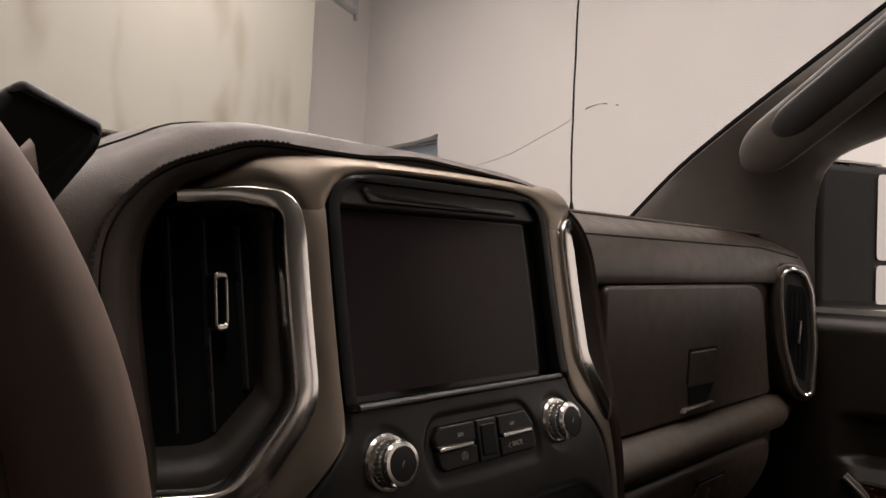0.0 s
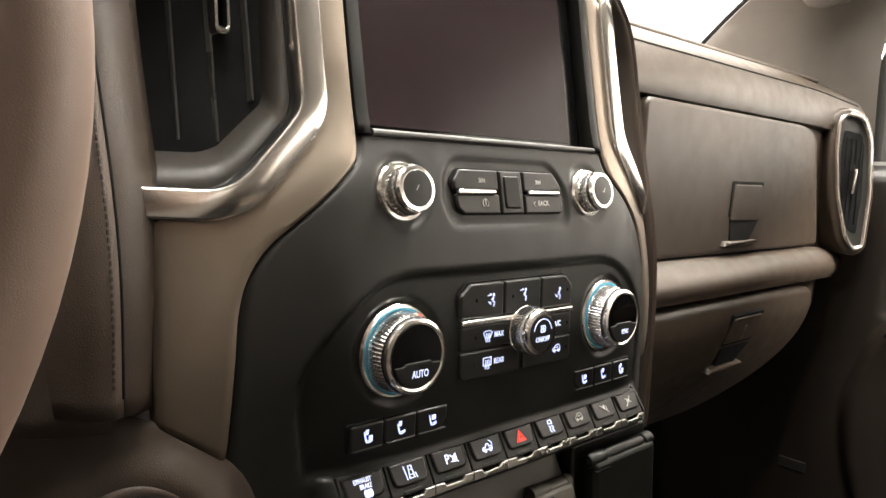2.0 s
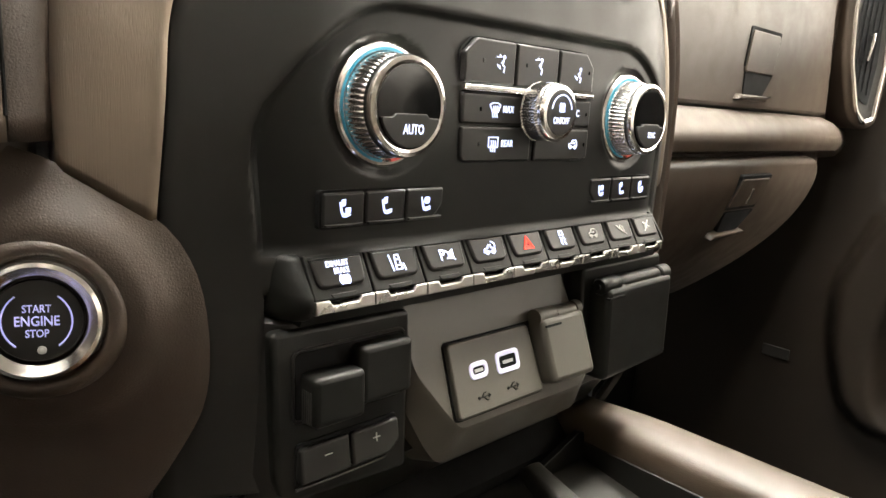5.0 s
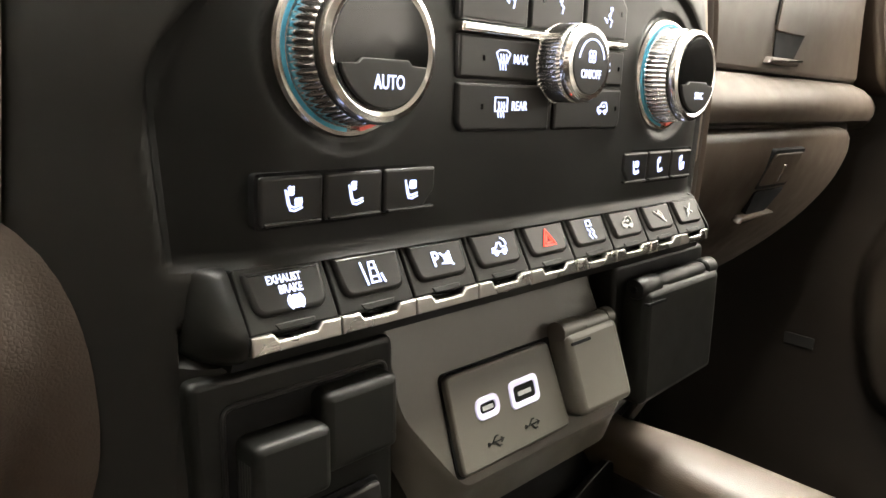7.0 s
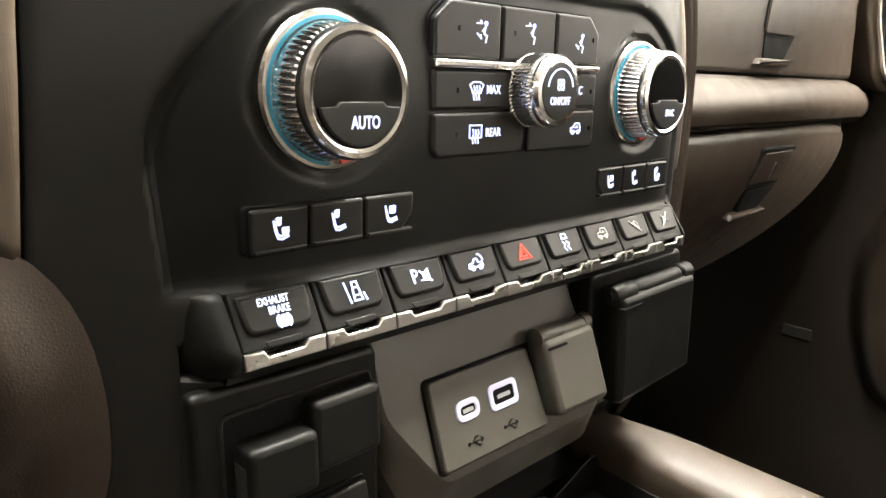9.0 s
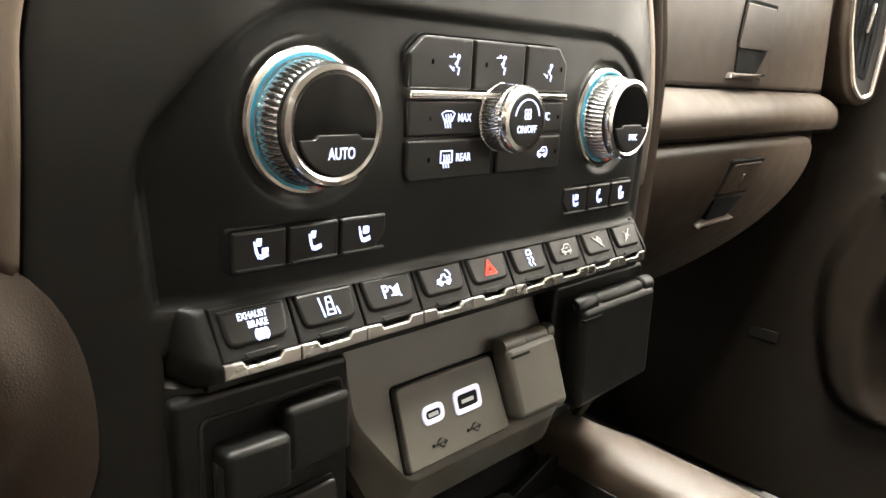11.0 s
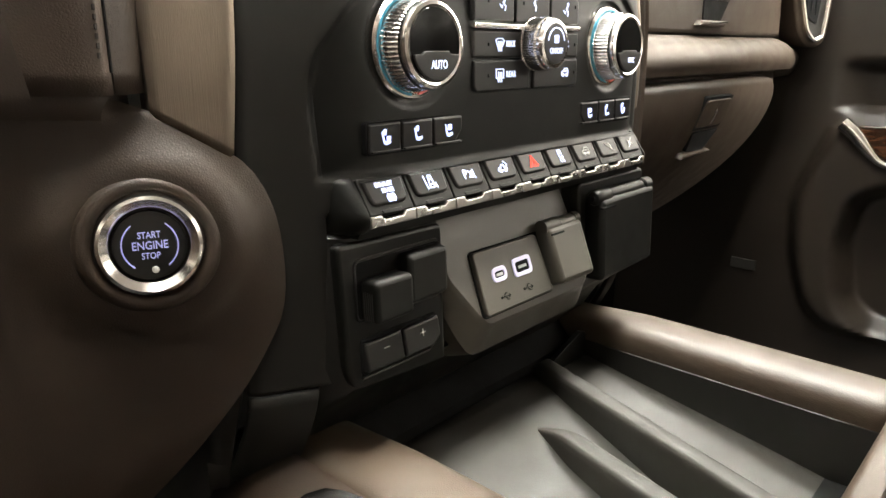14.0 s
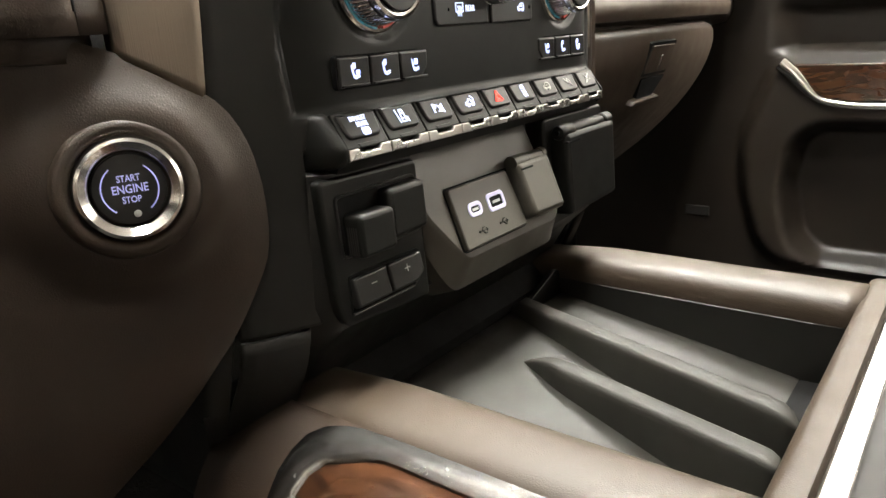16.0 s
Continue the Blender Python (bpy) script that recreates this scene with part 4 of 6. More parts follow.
# ---- climate panel ----
def build_climate_panel():
    t = thing("climate_control_panel", (0, 0.012, 1.39), "black climate panel with chrome knobs and lit keys", "control panel")
    yp = fascia_y(0.0, 1.44)
    for kx, word in ((-0.0835, "AUTO"), (0.0835, "SYNC")):
        pl = Plane((kx, fascia_y(kx, 1.437) - 0.0002, 1.437), (1, 0, 0), (0, 0.03, 1)).sized(0.92)
        base = part("knob_base", lathe(bmesh.new(), pl, [(0.0248, -0.004), (0.0248, 0.0014), (0.0240, 0.0024), (0.0226, 0.0026), (0.0206, 0.0010)], 80), CHROME, t, "chrome base ring")
        for nm, m, a0, a1 in (("cool_band", BLUE_BAND, 62, 266), ("warm_band", RED_BAND, -82, 55)):
            o = arc(0, 0, 0.0229, a0, a1, 40)
            i = arc(0, 0, 0.0217, a0, a1, 40)
            part(nm, slab(pl, o + i[::-1], 0.0005, 0.0029), m, base, "thin %s temperature band" % ("blue" if nm[0] == "c" else "red"))
        ring = [(0.0211, 0.0), (0.0211, 0.0030), (0.0202, 0.0038), (0.0192, 0.0112), (0.0193, 0.0122), (0.0200, 0.0130), (0.0202, 0.0148), (0.0194, 0.0168), (0.0178, 0.0174), (0.0166, 0.0170)]
        part("knob_ring", lathe(bmesh.new(), pl, ring, 300, lambda k, a: (0.0010 * abs(math.sin(30 * a)) if k in (2, 3) else 0)), BRIGHT, base, "knurled chrome ring")
        part("knob_face", lathe(bmesh.new(), pl, [(0.0168, 0.012), (0.0168, 0.0168), (0.0164, 0.0172), (0.004, 0.0174)], 64), GLOSS, base, "gloss black face")
        key = [p for p in arc(0, 0, 0.0158, 201, 339, 20)] + [(0.0148, -0.0042), (0.0095, -0.0040), (0.0080, -0.0026), (-0.0080, -0.0026), (-0.0095, -0.0040), (-0.0148, -0.0042)]
        part("knob_key", slab(pl, key, 0.016, 0.0184, 0.0004), KEY, base, "black lower key")
        text("lettering", pl.moved(0, 0, 0.0184), word, 0.0054 if kx < 0 else 0.0044, ICON, base, 0.001, -0.0088, 0.72)
    # the block of keys
    pl = Plane((0.0005, yp, 1.4410), (1, 0, 0), (0, 0.03, 1))
    block = rounded([(-0.0470, -0.0235), (-0.0445, -0.0262), (0.0430, -0.0262), (0.0450, -0.0235), (0.0450, 0.0195), (0.0385, 0.0260), (-0.0395, 0.0260), (-0.0470, 0.0195)], 0.0025)
    part("key_well", slab(pl, block, -0.006, 0.0005), VOID, t, "black key recess")
    K = [[(-0.0462, 0.0072), (-0.0148, 0.0072), (-0.0148, 0.0252), (-0.0392, 0.0252), (-0.0462, 0.0190)],
         [(-0.0138, 0.0072), (0.0158, 0.0072), (0.0158, 0.0252), (-0.0138, 0.0252)],
         [(0.0168, 0.0072), (0.0442, 0.0072), (0.0442, 0.0190), (0.0382, 0.0252), (0.0168, 0.0252)],
         box_poly(-0.0462, -0.0095, -0.0010, 0.0034), box_poly(0.0020, -0.0095, 0.0442, 0.0034),
         [(-0.0462, -0.0230), (-0.0440, -0.0254), (-0.0010, -0.0254), (-0.0010, -0.0106), (-0.0462, -0.0106)],
         [(0.0020, -0.0254), (0.0425, -0.0254), (0.0442, -0.0232), (0.0442, -0.0106), (0.0020, -0.0106)]]
    keys = [part("key", slab(pl, rounded(k, 0.0012), -0.002, 0.0030, 0.0010), KEY, t) for k in K]
    part("chrome_strip", slab(pl, rounded(box_poly(-0.0462, 0.0040, 0.0442, 0.0066), 0.0006, 2), 0.0, 0.0044, 0.0008), CHROME, t, "thin chrome strip")
    face = pl.moved(0, 0, 0.0030)
    marks = [(0, flow_icon(True, True), -0.024, 0.0160), (1, flow_icon(True, False), 0.0015, 0.0168), (2, flow_icon(False, True), 0.0315, 0.0150)]
    for k, lines, a, b in marks:
        part("icon", strokes(bmesh.new(), face, scaled(lines, 0.0036, a, b), 0.00042), ICON, keys[k], "lit airflow mark")
    part("icon", strokes(bmesh.new(), face, scaled(WINDSCREEN, 0.0037, -0.0265, -0.0032), 0.0004), ICON, keys[3], "lit windscreen mark")
    text("lettering", face, "MAX", 0.0042, ICON, keys[3], -0.0180, -0.0030, 0.8)
    part("icon", strokes(bmesh.new(), face, scaled(REAR_WINDOW, 0.0037, -0.0265, -0.0178), 0.0004), ICON, keys[5], "lit rear window mark")
    text("lettering", face, "REAR", 0.0042, ICON, keys[5], -0.0175, -0.0176, 0.8)
    text("lettering", face, "A/C", 0.0046, ICON, keys[4], 0.0315, -0.0030, 0.8)
    part("icon", strokes(bmesh.new(), face, scaled(CAR, 0.0036, 0.0315, -0.0178), 0.0004), ICON, keys[6], "lit recirculation mark")
    for k, a, b in ((0, -0.0355, 0.0165), (1, -0.0075, 0.0165), (2, 0.0400, 0.0165), (3, -0.0355, -0.0032), (4, 0.0405, -0.0032), (5, -0.0355, -0.0178), (6, 0.0405, -0.0178)):
        part("pilot_light", slab(face, rounded(box_poly(a - 0.0005, b - 0.0008, a + 0.0005, b + 0.0008), 0.0002, 2), -0.0005, 0.0002), GLOSS, keys[k])
    # fan knob
    p = pl.moved(0.0035, -0.0030, 0.0015)
    base = part("fan_knob", lathe(bmesh.new(), p, [(0.0136, -0.004), (0.0134, 0.0012), (0.0124, 0.0018), (0.0124, 0.0090), (0.0120, 0.0098), (0.0128, 0.0106), (0.0128, 0.0120), (0.0118, 0.0136), (0.0102, 0.0138)], 224, lambda k, a: (0.0007 * abs(math.sin(28 * a)) if k in (2, 3) else 0)), BRIGHT, t, "knurled chrome fan knob")
    part("knob_face", lathe(bmesh.new(), p, [(0.0104, 0.008), (0.0104, 0.0134), (0.0098, 0.0141), (0.003, 0.0143)], 48), KEY, base, "matt black face")
    top = p.moved(0, 0, 0.0142)
    text("lettering", top, "ON/OFF", 0.0040, ICON, base, 0.0, -0.0036, 0.8)
    blades = [arc(0.0013 * math.cos(radians(a)), 0.0022 + 0.0013 * math.sin(radians(a)), 0.0009, 0, 360, 8) for a in (45, 135, 225, 315)]
    part("icon", strokes(bmesh.new(), top, blades + [arc(0, 0.0005, 0.0072, 10, 170, 18)], 0.00045), ICON, base, "lit fan mark")
    # seat keys
    for side, kinds in ((-1, ("back", "heat", "cool")), (1, ("cool", "heat", "back"))):
        cuts = (-0.1123, -0.0930, -0.0730, -0.0526) if side < 0 else (0.0522, 0.0720, 0.0918, 0.1112)
        p = Plane((0, fascia_y(0.08 * side, 1.4) + 0.0022, 1.4000), (1, 0, 0), (0, 0, 1))
        rim_poly = rounded([(cuts[0] - 0.0008, -0.0076), (cuts[3] - 0.003, -0.0076), (cuts[3] + 0.0008, -0.001), (cuts[3] + 0.0008, 0.0066), (cuts[0] - 0.0008, 0.0066)], 0.0018)
        if side > 0:
            rim_poly = [(0.1634 - a, b) for a, b in rim_poly][::-1]
        part("key_well", slab(p, rim_poly, -0.006, 0.0038), VOID, t, "black key recess")
        for k in range(3):
            a0, a1 = cuts[k] + 0.0003, cuts[k + 1] - 0.0003
            poly = [(a0, -0.0068), (a1, -0.0068), (a1, 0.0058), (a0, 0.0058)]
            if side < 0 and k == 2:
                poly = [(a0, -0.0068), (a1 - 0.005, -0.0068), (a1, -0.0010), (a1, 0.0058), (a0, 0.0058)]
            if side > 0 and k == 0:
                poly = [(a0 + 0.005, -0.0068), (a1, -0.0068), (a1, 0.0058), (a0, 0.0058), (a0, -0.0010)]
            key = part("seat_key", slab(p, rounded(poly, 0.0012), -0.002, 0.0046, 0.0010), KEY, t)
            part("icon", strokes(bmesh.new(), p.moved((a0 + a1) / 2, -0.0004, 0.0046), scaled(seat_icon(kinds[k]), 0.0034), 0.0005), ICON, key, "lit seat mark")
            part("ridge", slab(p, rounded(box_poly(a0 + 0.001, -0.0066, a1 - 0.001, -0.0056), 0.0004, 2), 0.003, 0.0056, 0.0004, 2), KEY, key)


build_climate_panel()


# ---- toggle switches ----
def build_switch_bank():
    t = thing("switch_bank", (0, 0.012, 1.362), "row of nine black toggle switches above a silver strip", "switches")
    top, low = Vector((0, 0.0072, 1.3826)), Vector((0, -0.0010, 1.3692))
    v = (top - low).normalized()
    length = (top - low).length
    pl = Plane(low, (1, 0, 0), v)
    body = [(0.0125, 1.3850), (-0.0030, 1.3672), (0.0000, 1.3600), (0.02, 1.3600), (0.02, 1.3850)]
    rows = []
    for q in np.linspace(0, 1, 16):
        x = -0.1200 - 0.0095 * q
        rows.append([Vector((x, 0.019 + (y - 0.019) * (1 - 0.80 * q ** 2.2), 1.372 + (z - 1.372) * (1 - 0.10 * q ** 3))) for y, z in rounded([(0.0085, 1.3840), (-0.0030, 1.3690), (-0.0012, 1.3630), (0.004, 1.3605), (0.02, 1.3605), (0.02, 1.3840)], 0.003, 6)])
    part("end_cap", loft(rows, closed=True, caps=True), BLACK, t, "charcoal tapered end cap", sharp=70)
    part("end_cap", loft([[Vector((-p.x, p.y, p.z)) for p in r] for r in rows], closed=True, caps=True), BLACK, t, "charcoal tapered end cap", sharp=70)
    part("bank_body", loft([[Vector((x, y + 0.0034, z - 0.001)) for y, z in body] for x in (-0.122, 0.122)], closed=True, caps=True), BLACK, t)
    pitch = 0.0266
    icons = [None, LANE, PARK, TRUCK, TRIANGLE, SLIDE, CAR, DOWNHILL, MIRROR]
    for k in range(9):
        c = (k - 4) * pitch
        key = part("toggle", slab(pl, rounded([(c - 0.0130, -0.0004), (c + 0.0130, -0.0004), (c + 0.0130, length + 0.001), (c - 0.0130, length + 0.001)], 0.0008, 3), -0.004, 0.0006, 0.0006), BLACK, t)
        part("toggle_cap", slab(pl, rounded([(c - 0.0104, 0.0034), (c + 0.0104, 0.0034), (c + 0.0114, length - 0.0006), (c - 0.0114, length - 0.0006)], [0.0035, 0.0035, 0.001, 0.001]), 0.0, 0.0019, 0.0013), KEY, key)
        part("notch", slab(pl, rounded([(c - 0.0050, -0.0004), (c + 0.0050, -0.0004), (c + 0.0060, 0.0014), (c - 0.0060, 0.0014)], 0.0006, 3), -0.001, 0.0009, 0.0003), BLACK, key, "dark finger notch")
        face = pl.moved(c, 0.0092, 0.0021)
        if k == 0:
            text("lettering", face, "EXHAUST", 0.0031, ICON, key, -0.0008, 0.0028, 0.74)
            text("lettering", face, "BRAKE", 0.0031, ICON, key, 0.0004, 0.0000, 0.74)
            part("icon", strokes(bmesh.new(), face, scaled(PEDAL, 0.0024, 0.0010, -0.0034), 0.0005), ICON, key, "lit brake mark")
        elif icons[k] is PARK:
            text("lettering", face, "P", 0.0066, ICON, key, -0.0022, 0.0, 0.9)
            part("icon", strokes(bmesh.new(), face, scaled(PARK, 0.0050, 0, 0), 0.0005), ICON, key, "lit parking sensor mark")
        else:
            part("icon", strokes(bmesh.new(), face, scaled(icons[k], 0.0040), 0.00045), RED if k == 4 else (ICON if k < 6 else ICON_WHITE), key, "red hazard triangle" if k == 4 else "lit mark")
        # the silver strip: one segment for each switch, stepped down at the notch
        edge = Plane((c, -0.0014, 1.3688), (1, 0, 0), (0, 0.10, 1))
        h = pitch / 2 - 0.0002
        seg = [(-h, -0.0046), (h, -0.0046), (h, 0.0002), (0.0072, 0.0002), (0.0056, -0.0018), (-0.0056, -0.0018), (-0.0072, 0.0002), (-h, 0.0002)]
        part("silver_strip", slab(edge, seg, -0.003, 0.0012, 0.0006), STRIP, t, "satin silver strip segment")


build_switch_bank()


# ---- lower stack ----
def build_lower_stack():
    # one moulding under the switches: flat sides, face leaning in towards its foot
    prof = [(0.020, 1.384), (0.0150, 1.362), (0.0085, 1.3585), (0.0075, 1.33), (0.0068, 1.30), (0.010, 1.288), (0.028, 1.272), (0.045, 1.245), (0.055, 1.21)]
    rows = []
    for x in np.linspace(-0.137, 0.137, 120):
        e = smoothstep(0.122, 0.137, abs(x))
        bay = smoothstep(-0.070, -0.067, x) * smoothstep(0.064, 0.061, x)
        rows.append([Vector((x, y + 0.012 * e + 0.014 * bay * smoothstep(1.285, 1.300, z), z)) for y, z in prof])
    part("lower_moulding", loft(rows), FASCIA, dash, "charcoal moulding under the switch row", solid=0.002)
    for s in (-1, 1):
        # flank between the stack and the knee panel
        rows = []
        for z in np.linspace(1.20, 1.2905, 16):
            low = 0.030 * smoothstep(1.295, 1.21, z)
            xb = left_edge(max(z, 1.384)) - 0.002 * smoothstep(1.30, 1.22, z)
            row = [Vector((s * -0.1335, 0.022 + low, z))]
            for q in np.linspace(0, 1, 16):
                x = -0.1342 + (xb + 0.1342) * q
                row.append(Vector((s * x, face_y(x, max(z, 1.384)) + low + 0.0028 * smoothstep(0.06, 0.0, q) + 0.0022 * smoothstep(-0.004, 0.0, abs(x) + xb), z)))
            rows.append(row)
        part("stack_flank", loft(rows), FASCIA, dash, "charcoal foot of the stack side", solid=0.002)
        part("flank_return", loft([[Vector((s * 0.1625, 0.033 + 0.03 * smoothstep(1.295, 1.21, z), z)), Vector((s * 0.168, 0.06, z)), Vector((s * 0.170, 0.20, z))] for z in (1.20, 1.25, 1.30, 1.384)]), DARK, dash, solid=0.002)


build_lower_stack()


def build_usb_panel():
    t = thing("usb_panel", (0, 0.01, 1.30), "dark grey port block with two lit charging sockets", "usb ports")
    pl = Plane((-0.0451, 0.0061, 1.3339), (1, 0, 0), (0, 0.37, 1))
    # block with slanted lower left corner, sides running back into the moulding
    face = [(-0.019, 0.033), (-0.020, -0.006), (-0.004, -0.030), (0.002, -0.0375), (0.094, -0.0385), (0.103, -0.030), (0.092, 0.033)]
    back = [(-0.021, 0.034), (-0.023, -0.010), (-0.012, -0.040), (-0.006, -0.050), (0.098, -0.050), (0.108, -0.034), (0.095, 0.034)]
    rf, rb = rounded(face, 0.007), rounded(back, 0.007)
    bm = bmesh.new()
    loops = [[bm.verts.new(pl(a, b, w)) for a, b in r] for r, w in ((rb, -0.030), (rb, -0.012), (inset(rf, -0.0012), -0.0035), (rf, -0.0022), (inset(rf, 0.0015), -0.0015))]
    n = len(rf)
    for lo, hi in zip(loops, loops[1:]):
        for i in range(n):
            bm.faces.new((lo[i], lo[(i + 1) % n], hi[(i + 1) % n], hi[i]))
    bm.faces.new(loops[-1])
    part("block", bm, OLIVE, t)
    u = pl
    part("plate_gap", slab(u, rounded(box_poly(-0.0008, -0.0330, 0.0615, 0.0026), 0.003), -0.003, -0.0011), VOID, t, "dark gap round the plate")
    plate_ob = part("plate", slab(u, rounded([(0.0004, -0.0322), (0.0600, -0.0322), (0.0555, 0.0016), (0.0, 0.0016)], 0.0026), -0.002, 0.0014, 0.0010), OLIVE, t, "dark grey port plate")
    for nm, cx, w, h, r in (("usb_c_port", 0.0168, 0.0122, 0.0078, 0.0038), ("usb_a_port", 0.0368, 0.0162, 0.0102, 0.0028)):
        c = u.moved(cx, -0.0128, 0.0014)
        o = rounded(box_poly(-w / 2, -h / 2, w / 2, h / 2), r, 6)
        i = rounded(box_poly(-w / 2 + 0.0022, -h / 2 + 0.0022, w / 2 - 0.0022, h / 2 - 0.0022), r * 0.55, 6)
        port = part(nm, rim(bmesh.new(), c, o, i, -0.0012, 0.0006, 0.0003), PORT_LIGHT, plate_ob, "lit white socket rim")
        part("socket", slab(c, i, -0.001, 0.0001), VOID, port, "black socket")
        part("tongue", slab(c, rounded(box_poly(-w * 0.22, -0.0009, w * 0.22, 0.0006), 0.0002, 2), 0, 0.0004), STEEL, port)
        s = 0.0030
        lines = [[(-1.3, 0), (1.2, 0)], [(-0.6, 0), (0.0, 0.6), (0.4, 0.6)], [(-0.2, 0), (0.4, -0.6), (0.8, -0.6)], [(0.9, 0.25), (1.3, 0), (0.9, -0.25)], arc(-1.2, 0, 0.18, 0, 360, 6)]
        part("mark", strokes(bmesh.new(), u.moved(cx + 0.001, -0.0252, 0.0014), scaled(lines, s), 0.0004), VOID, plate_ob, "moulded port mark")
    # hinged cap over the socket beside the ports
    c = u.moved(0.0, 0.0, -0.001)
    cap = part("socket_cap", slab(c, rounded([(0.0610, -0.0300), (0.0960, -0.0310), (0.0945, 0.0030), (0.0590, 0.0030)], 0.004), -0.004, 0.0090, 0.0030), OLIVE, t, "closed hinged socket cap")
    part("hinge", sweep([c(a, 0.0035, 0.0040) for a in (0.0595, 0.066, 0.072, 0.0735)], oval(0.0044, 0.0044, 16), u.v), OLIVE, cap, "rounded hinge barrel")
    part("hinge", sweep([c(a, 0.0030, 0.0040) for a in (0.0742, 0.082, 0.0900)], oval(0.0041, 0.0041, 16), u.v), OLIVE, cap, "rounded hinge barrel")
    part("hinge", sweep([c(a, 0.0035, 0.0040) for a in (0.0906, 0.093, 0.0950)], oval(0.0042, 0.0042, 16), u.v), OLIVE, cap, "rounded hinge barrel")
    part("hinge_gap", slab(c, rounded(box_poly(0.0612, -0.0022, 0.0735, -0.0010), 0.0005, 2), 0.004, 0.0094), VOID, cap)


build_usb_panel()


def build_brake_controller():
    t = thing("trailer_brake_controller", (-0.10, 0.008, 1.295), "black trailer brake slider above minus and plus keys", "controller")
    pl = Plane((-0.1005, 0.0074, 1.33), (1, 0, 0), (0, 0.05, 1))
    panel = rounded([(-0.0318, 0.0275), (-0.0300, -0.030), (-0.0255, -0.0395), (0.0325, -0.0430), (0.0325, 0.0265)], [0.003, 0.006, 0.006, 0.003, 0.004])
    part("backplate", slab(pl, panel, -0.001, 0.0036, 0.0022, 4), BLACK, t, "black rounded control panel")
    f = pl.moved(0, 0, 0.0036)
    well = rounded(box_poly(-0.0240, -0.0085, 0.0295, 0.0200), 0.004)
    part("slider_well", rim(bmesh.new(), f, well, inset(well, 0.0014), -0.001, 0.0008, 0.0004), KEY, t)
    part("slider_floor", slab(f, inset(well, 0.0013), -0.002, 0.0002), VOID, t, "dark slider slot")
    part("slider_body", slab(f, rounded([(0.0025, -0.0058), (0.0282, -0.0053), (0.0282, 0.0176), (0.0025, 0.0176)], 0.003), 0, 0.0076, 0.0026, 4), BLACK, t)
    lever = part("slider", slab(f, rounded([(-0.0200, -0.0085), (0.0030, -0.0085), (0.0030, 0.0105), (-0.0200, 0.0110)], 0.0030), 0, 0.0098, 0.0024, 4), BLACK, t, "ridged sliding lever")
    for k in range(5):
        part("ridge", plate(bmesh.new(), Plane(f(-0.0200, 0, 0), -f.n, f.v), rounded(box_poly(-0.0072 + 0.0013 * k, -0.0070, -0.0066 + 0.0013 * k, 0.0055), 0.0003, 2), -0.0002, 0.0004), DARK, lever)
    module = rounded([(-0.0225, -0.0330), (0.0200, -0.0330), (0.0255, -0.0285), (0.0255, -0.0160), (-0.0225, -0.0160)], 0.0022)
    part("key_well", slab(f, module, -0.002, 0.0008, 0.0003), VOID, t, "black key recess")
    tilted = Plane(f(-0.0012, -0.0308, 0.0048), pl.u, (0, 0.22, 1))
    for nm, poly, a, lines in (("minus_key", box_poly(-0.0205, 0.0, 0.0018, 0.0136), -0.0085, [[(-1, 0), (1, 0)]]), ("plus_key", [(0.0026, 0.0), (0.0210, 0.0), (0.0265, 0.0040), (0.0265, 0.0136), (0.0026, 0.0136)], 0.0145, [[(-1, 0), (1, 0)], [(0, -1), (0, 1)]])):
        key = part(nm, slab(tilted, rounded(poly, 0.0016), -0.0050, 0.0, 0.0012), KEY, t)
        part("mark", strokes(bmesh.new(), tilted.moved(a, 0.0085, 0.0), scaled(lines, 0.0016), 0.0004), ICON_WHITE, key, "grey printed mark")
    part("lip", sweep([f(-0.0225, -0.0338, 0.0010), f(0.0, -0.0338, 0.0012), f(0.0190, -0.0336, 0.0012), f(0.0252, -0.0290, 0.0010)], oval(0.0006, 0.0008, 8), (0, -1, 0)), KEY, t)


build_brake_controller()


def build_outlet():
    t = thing("power_outlet", (0.10, 0.006, 1.295), "black household outlet under a closed hinged cover", "power outlet")
    pl = Plane((0.0955, 0.0070, 1.325), (1, 0, 0), (0, 0.05, 1))
    part("surround", slab(pl, rounded(box_poly(-0.041, -0.030, 0.040, 0.0335), 0.004), -0.004, 0.0030, 0.002), BLACK, t)
    cover = part("cover", slab(pl, rounded([(-0.0320, -0.0290), (0.0345, -0.0270), (0.0345, 0.0235), (-0.0335, 0.0235)], 0.004), 0.002, 0.0150, 0.0035), BLACK, t, "charcoal hinged cover")
    for a0, a1, r in ((-0.0345, -0.0180, 0.0050), (-0.0172, 0.0240, 0.0045), (0.0248, 0.0352, 0.0048)):
        part("hinge", sweep([pl(a0 + (a1 - a0) * q, 0.0235, 0.0090) for q in (0, 0.1, 0.5, 0.9, 1)], oval(r, r, 18), pl.v, scale=lambda q: 1 if 0.05 < q < 0.95 else 0.8), BLACK, cover, "rounded hinge barrel")
    part("hinge_gap", slab(pl, rounded(box_poly(-0.0330, 0.0170, -0.0180, 0.0182), 0.0004, 2), 0.008, 0.0154), VOID, cover)
    part("hinge_pin", lathe(bmesh.new(), Plane(pl(-0.0346, 0.0235, 0.0090), (0, 1, 0), (0, 0, 1)), [(0.0014, -0.001), (0.0014, 0.0008), (0.0006, 0.0012)], 12), VOID, cover)


build_outlet()


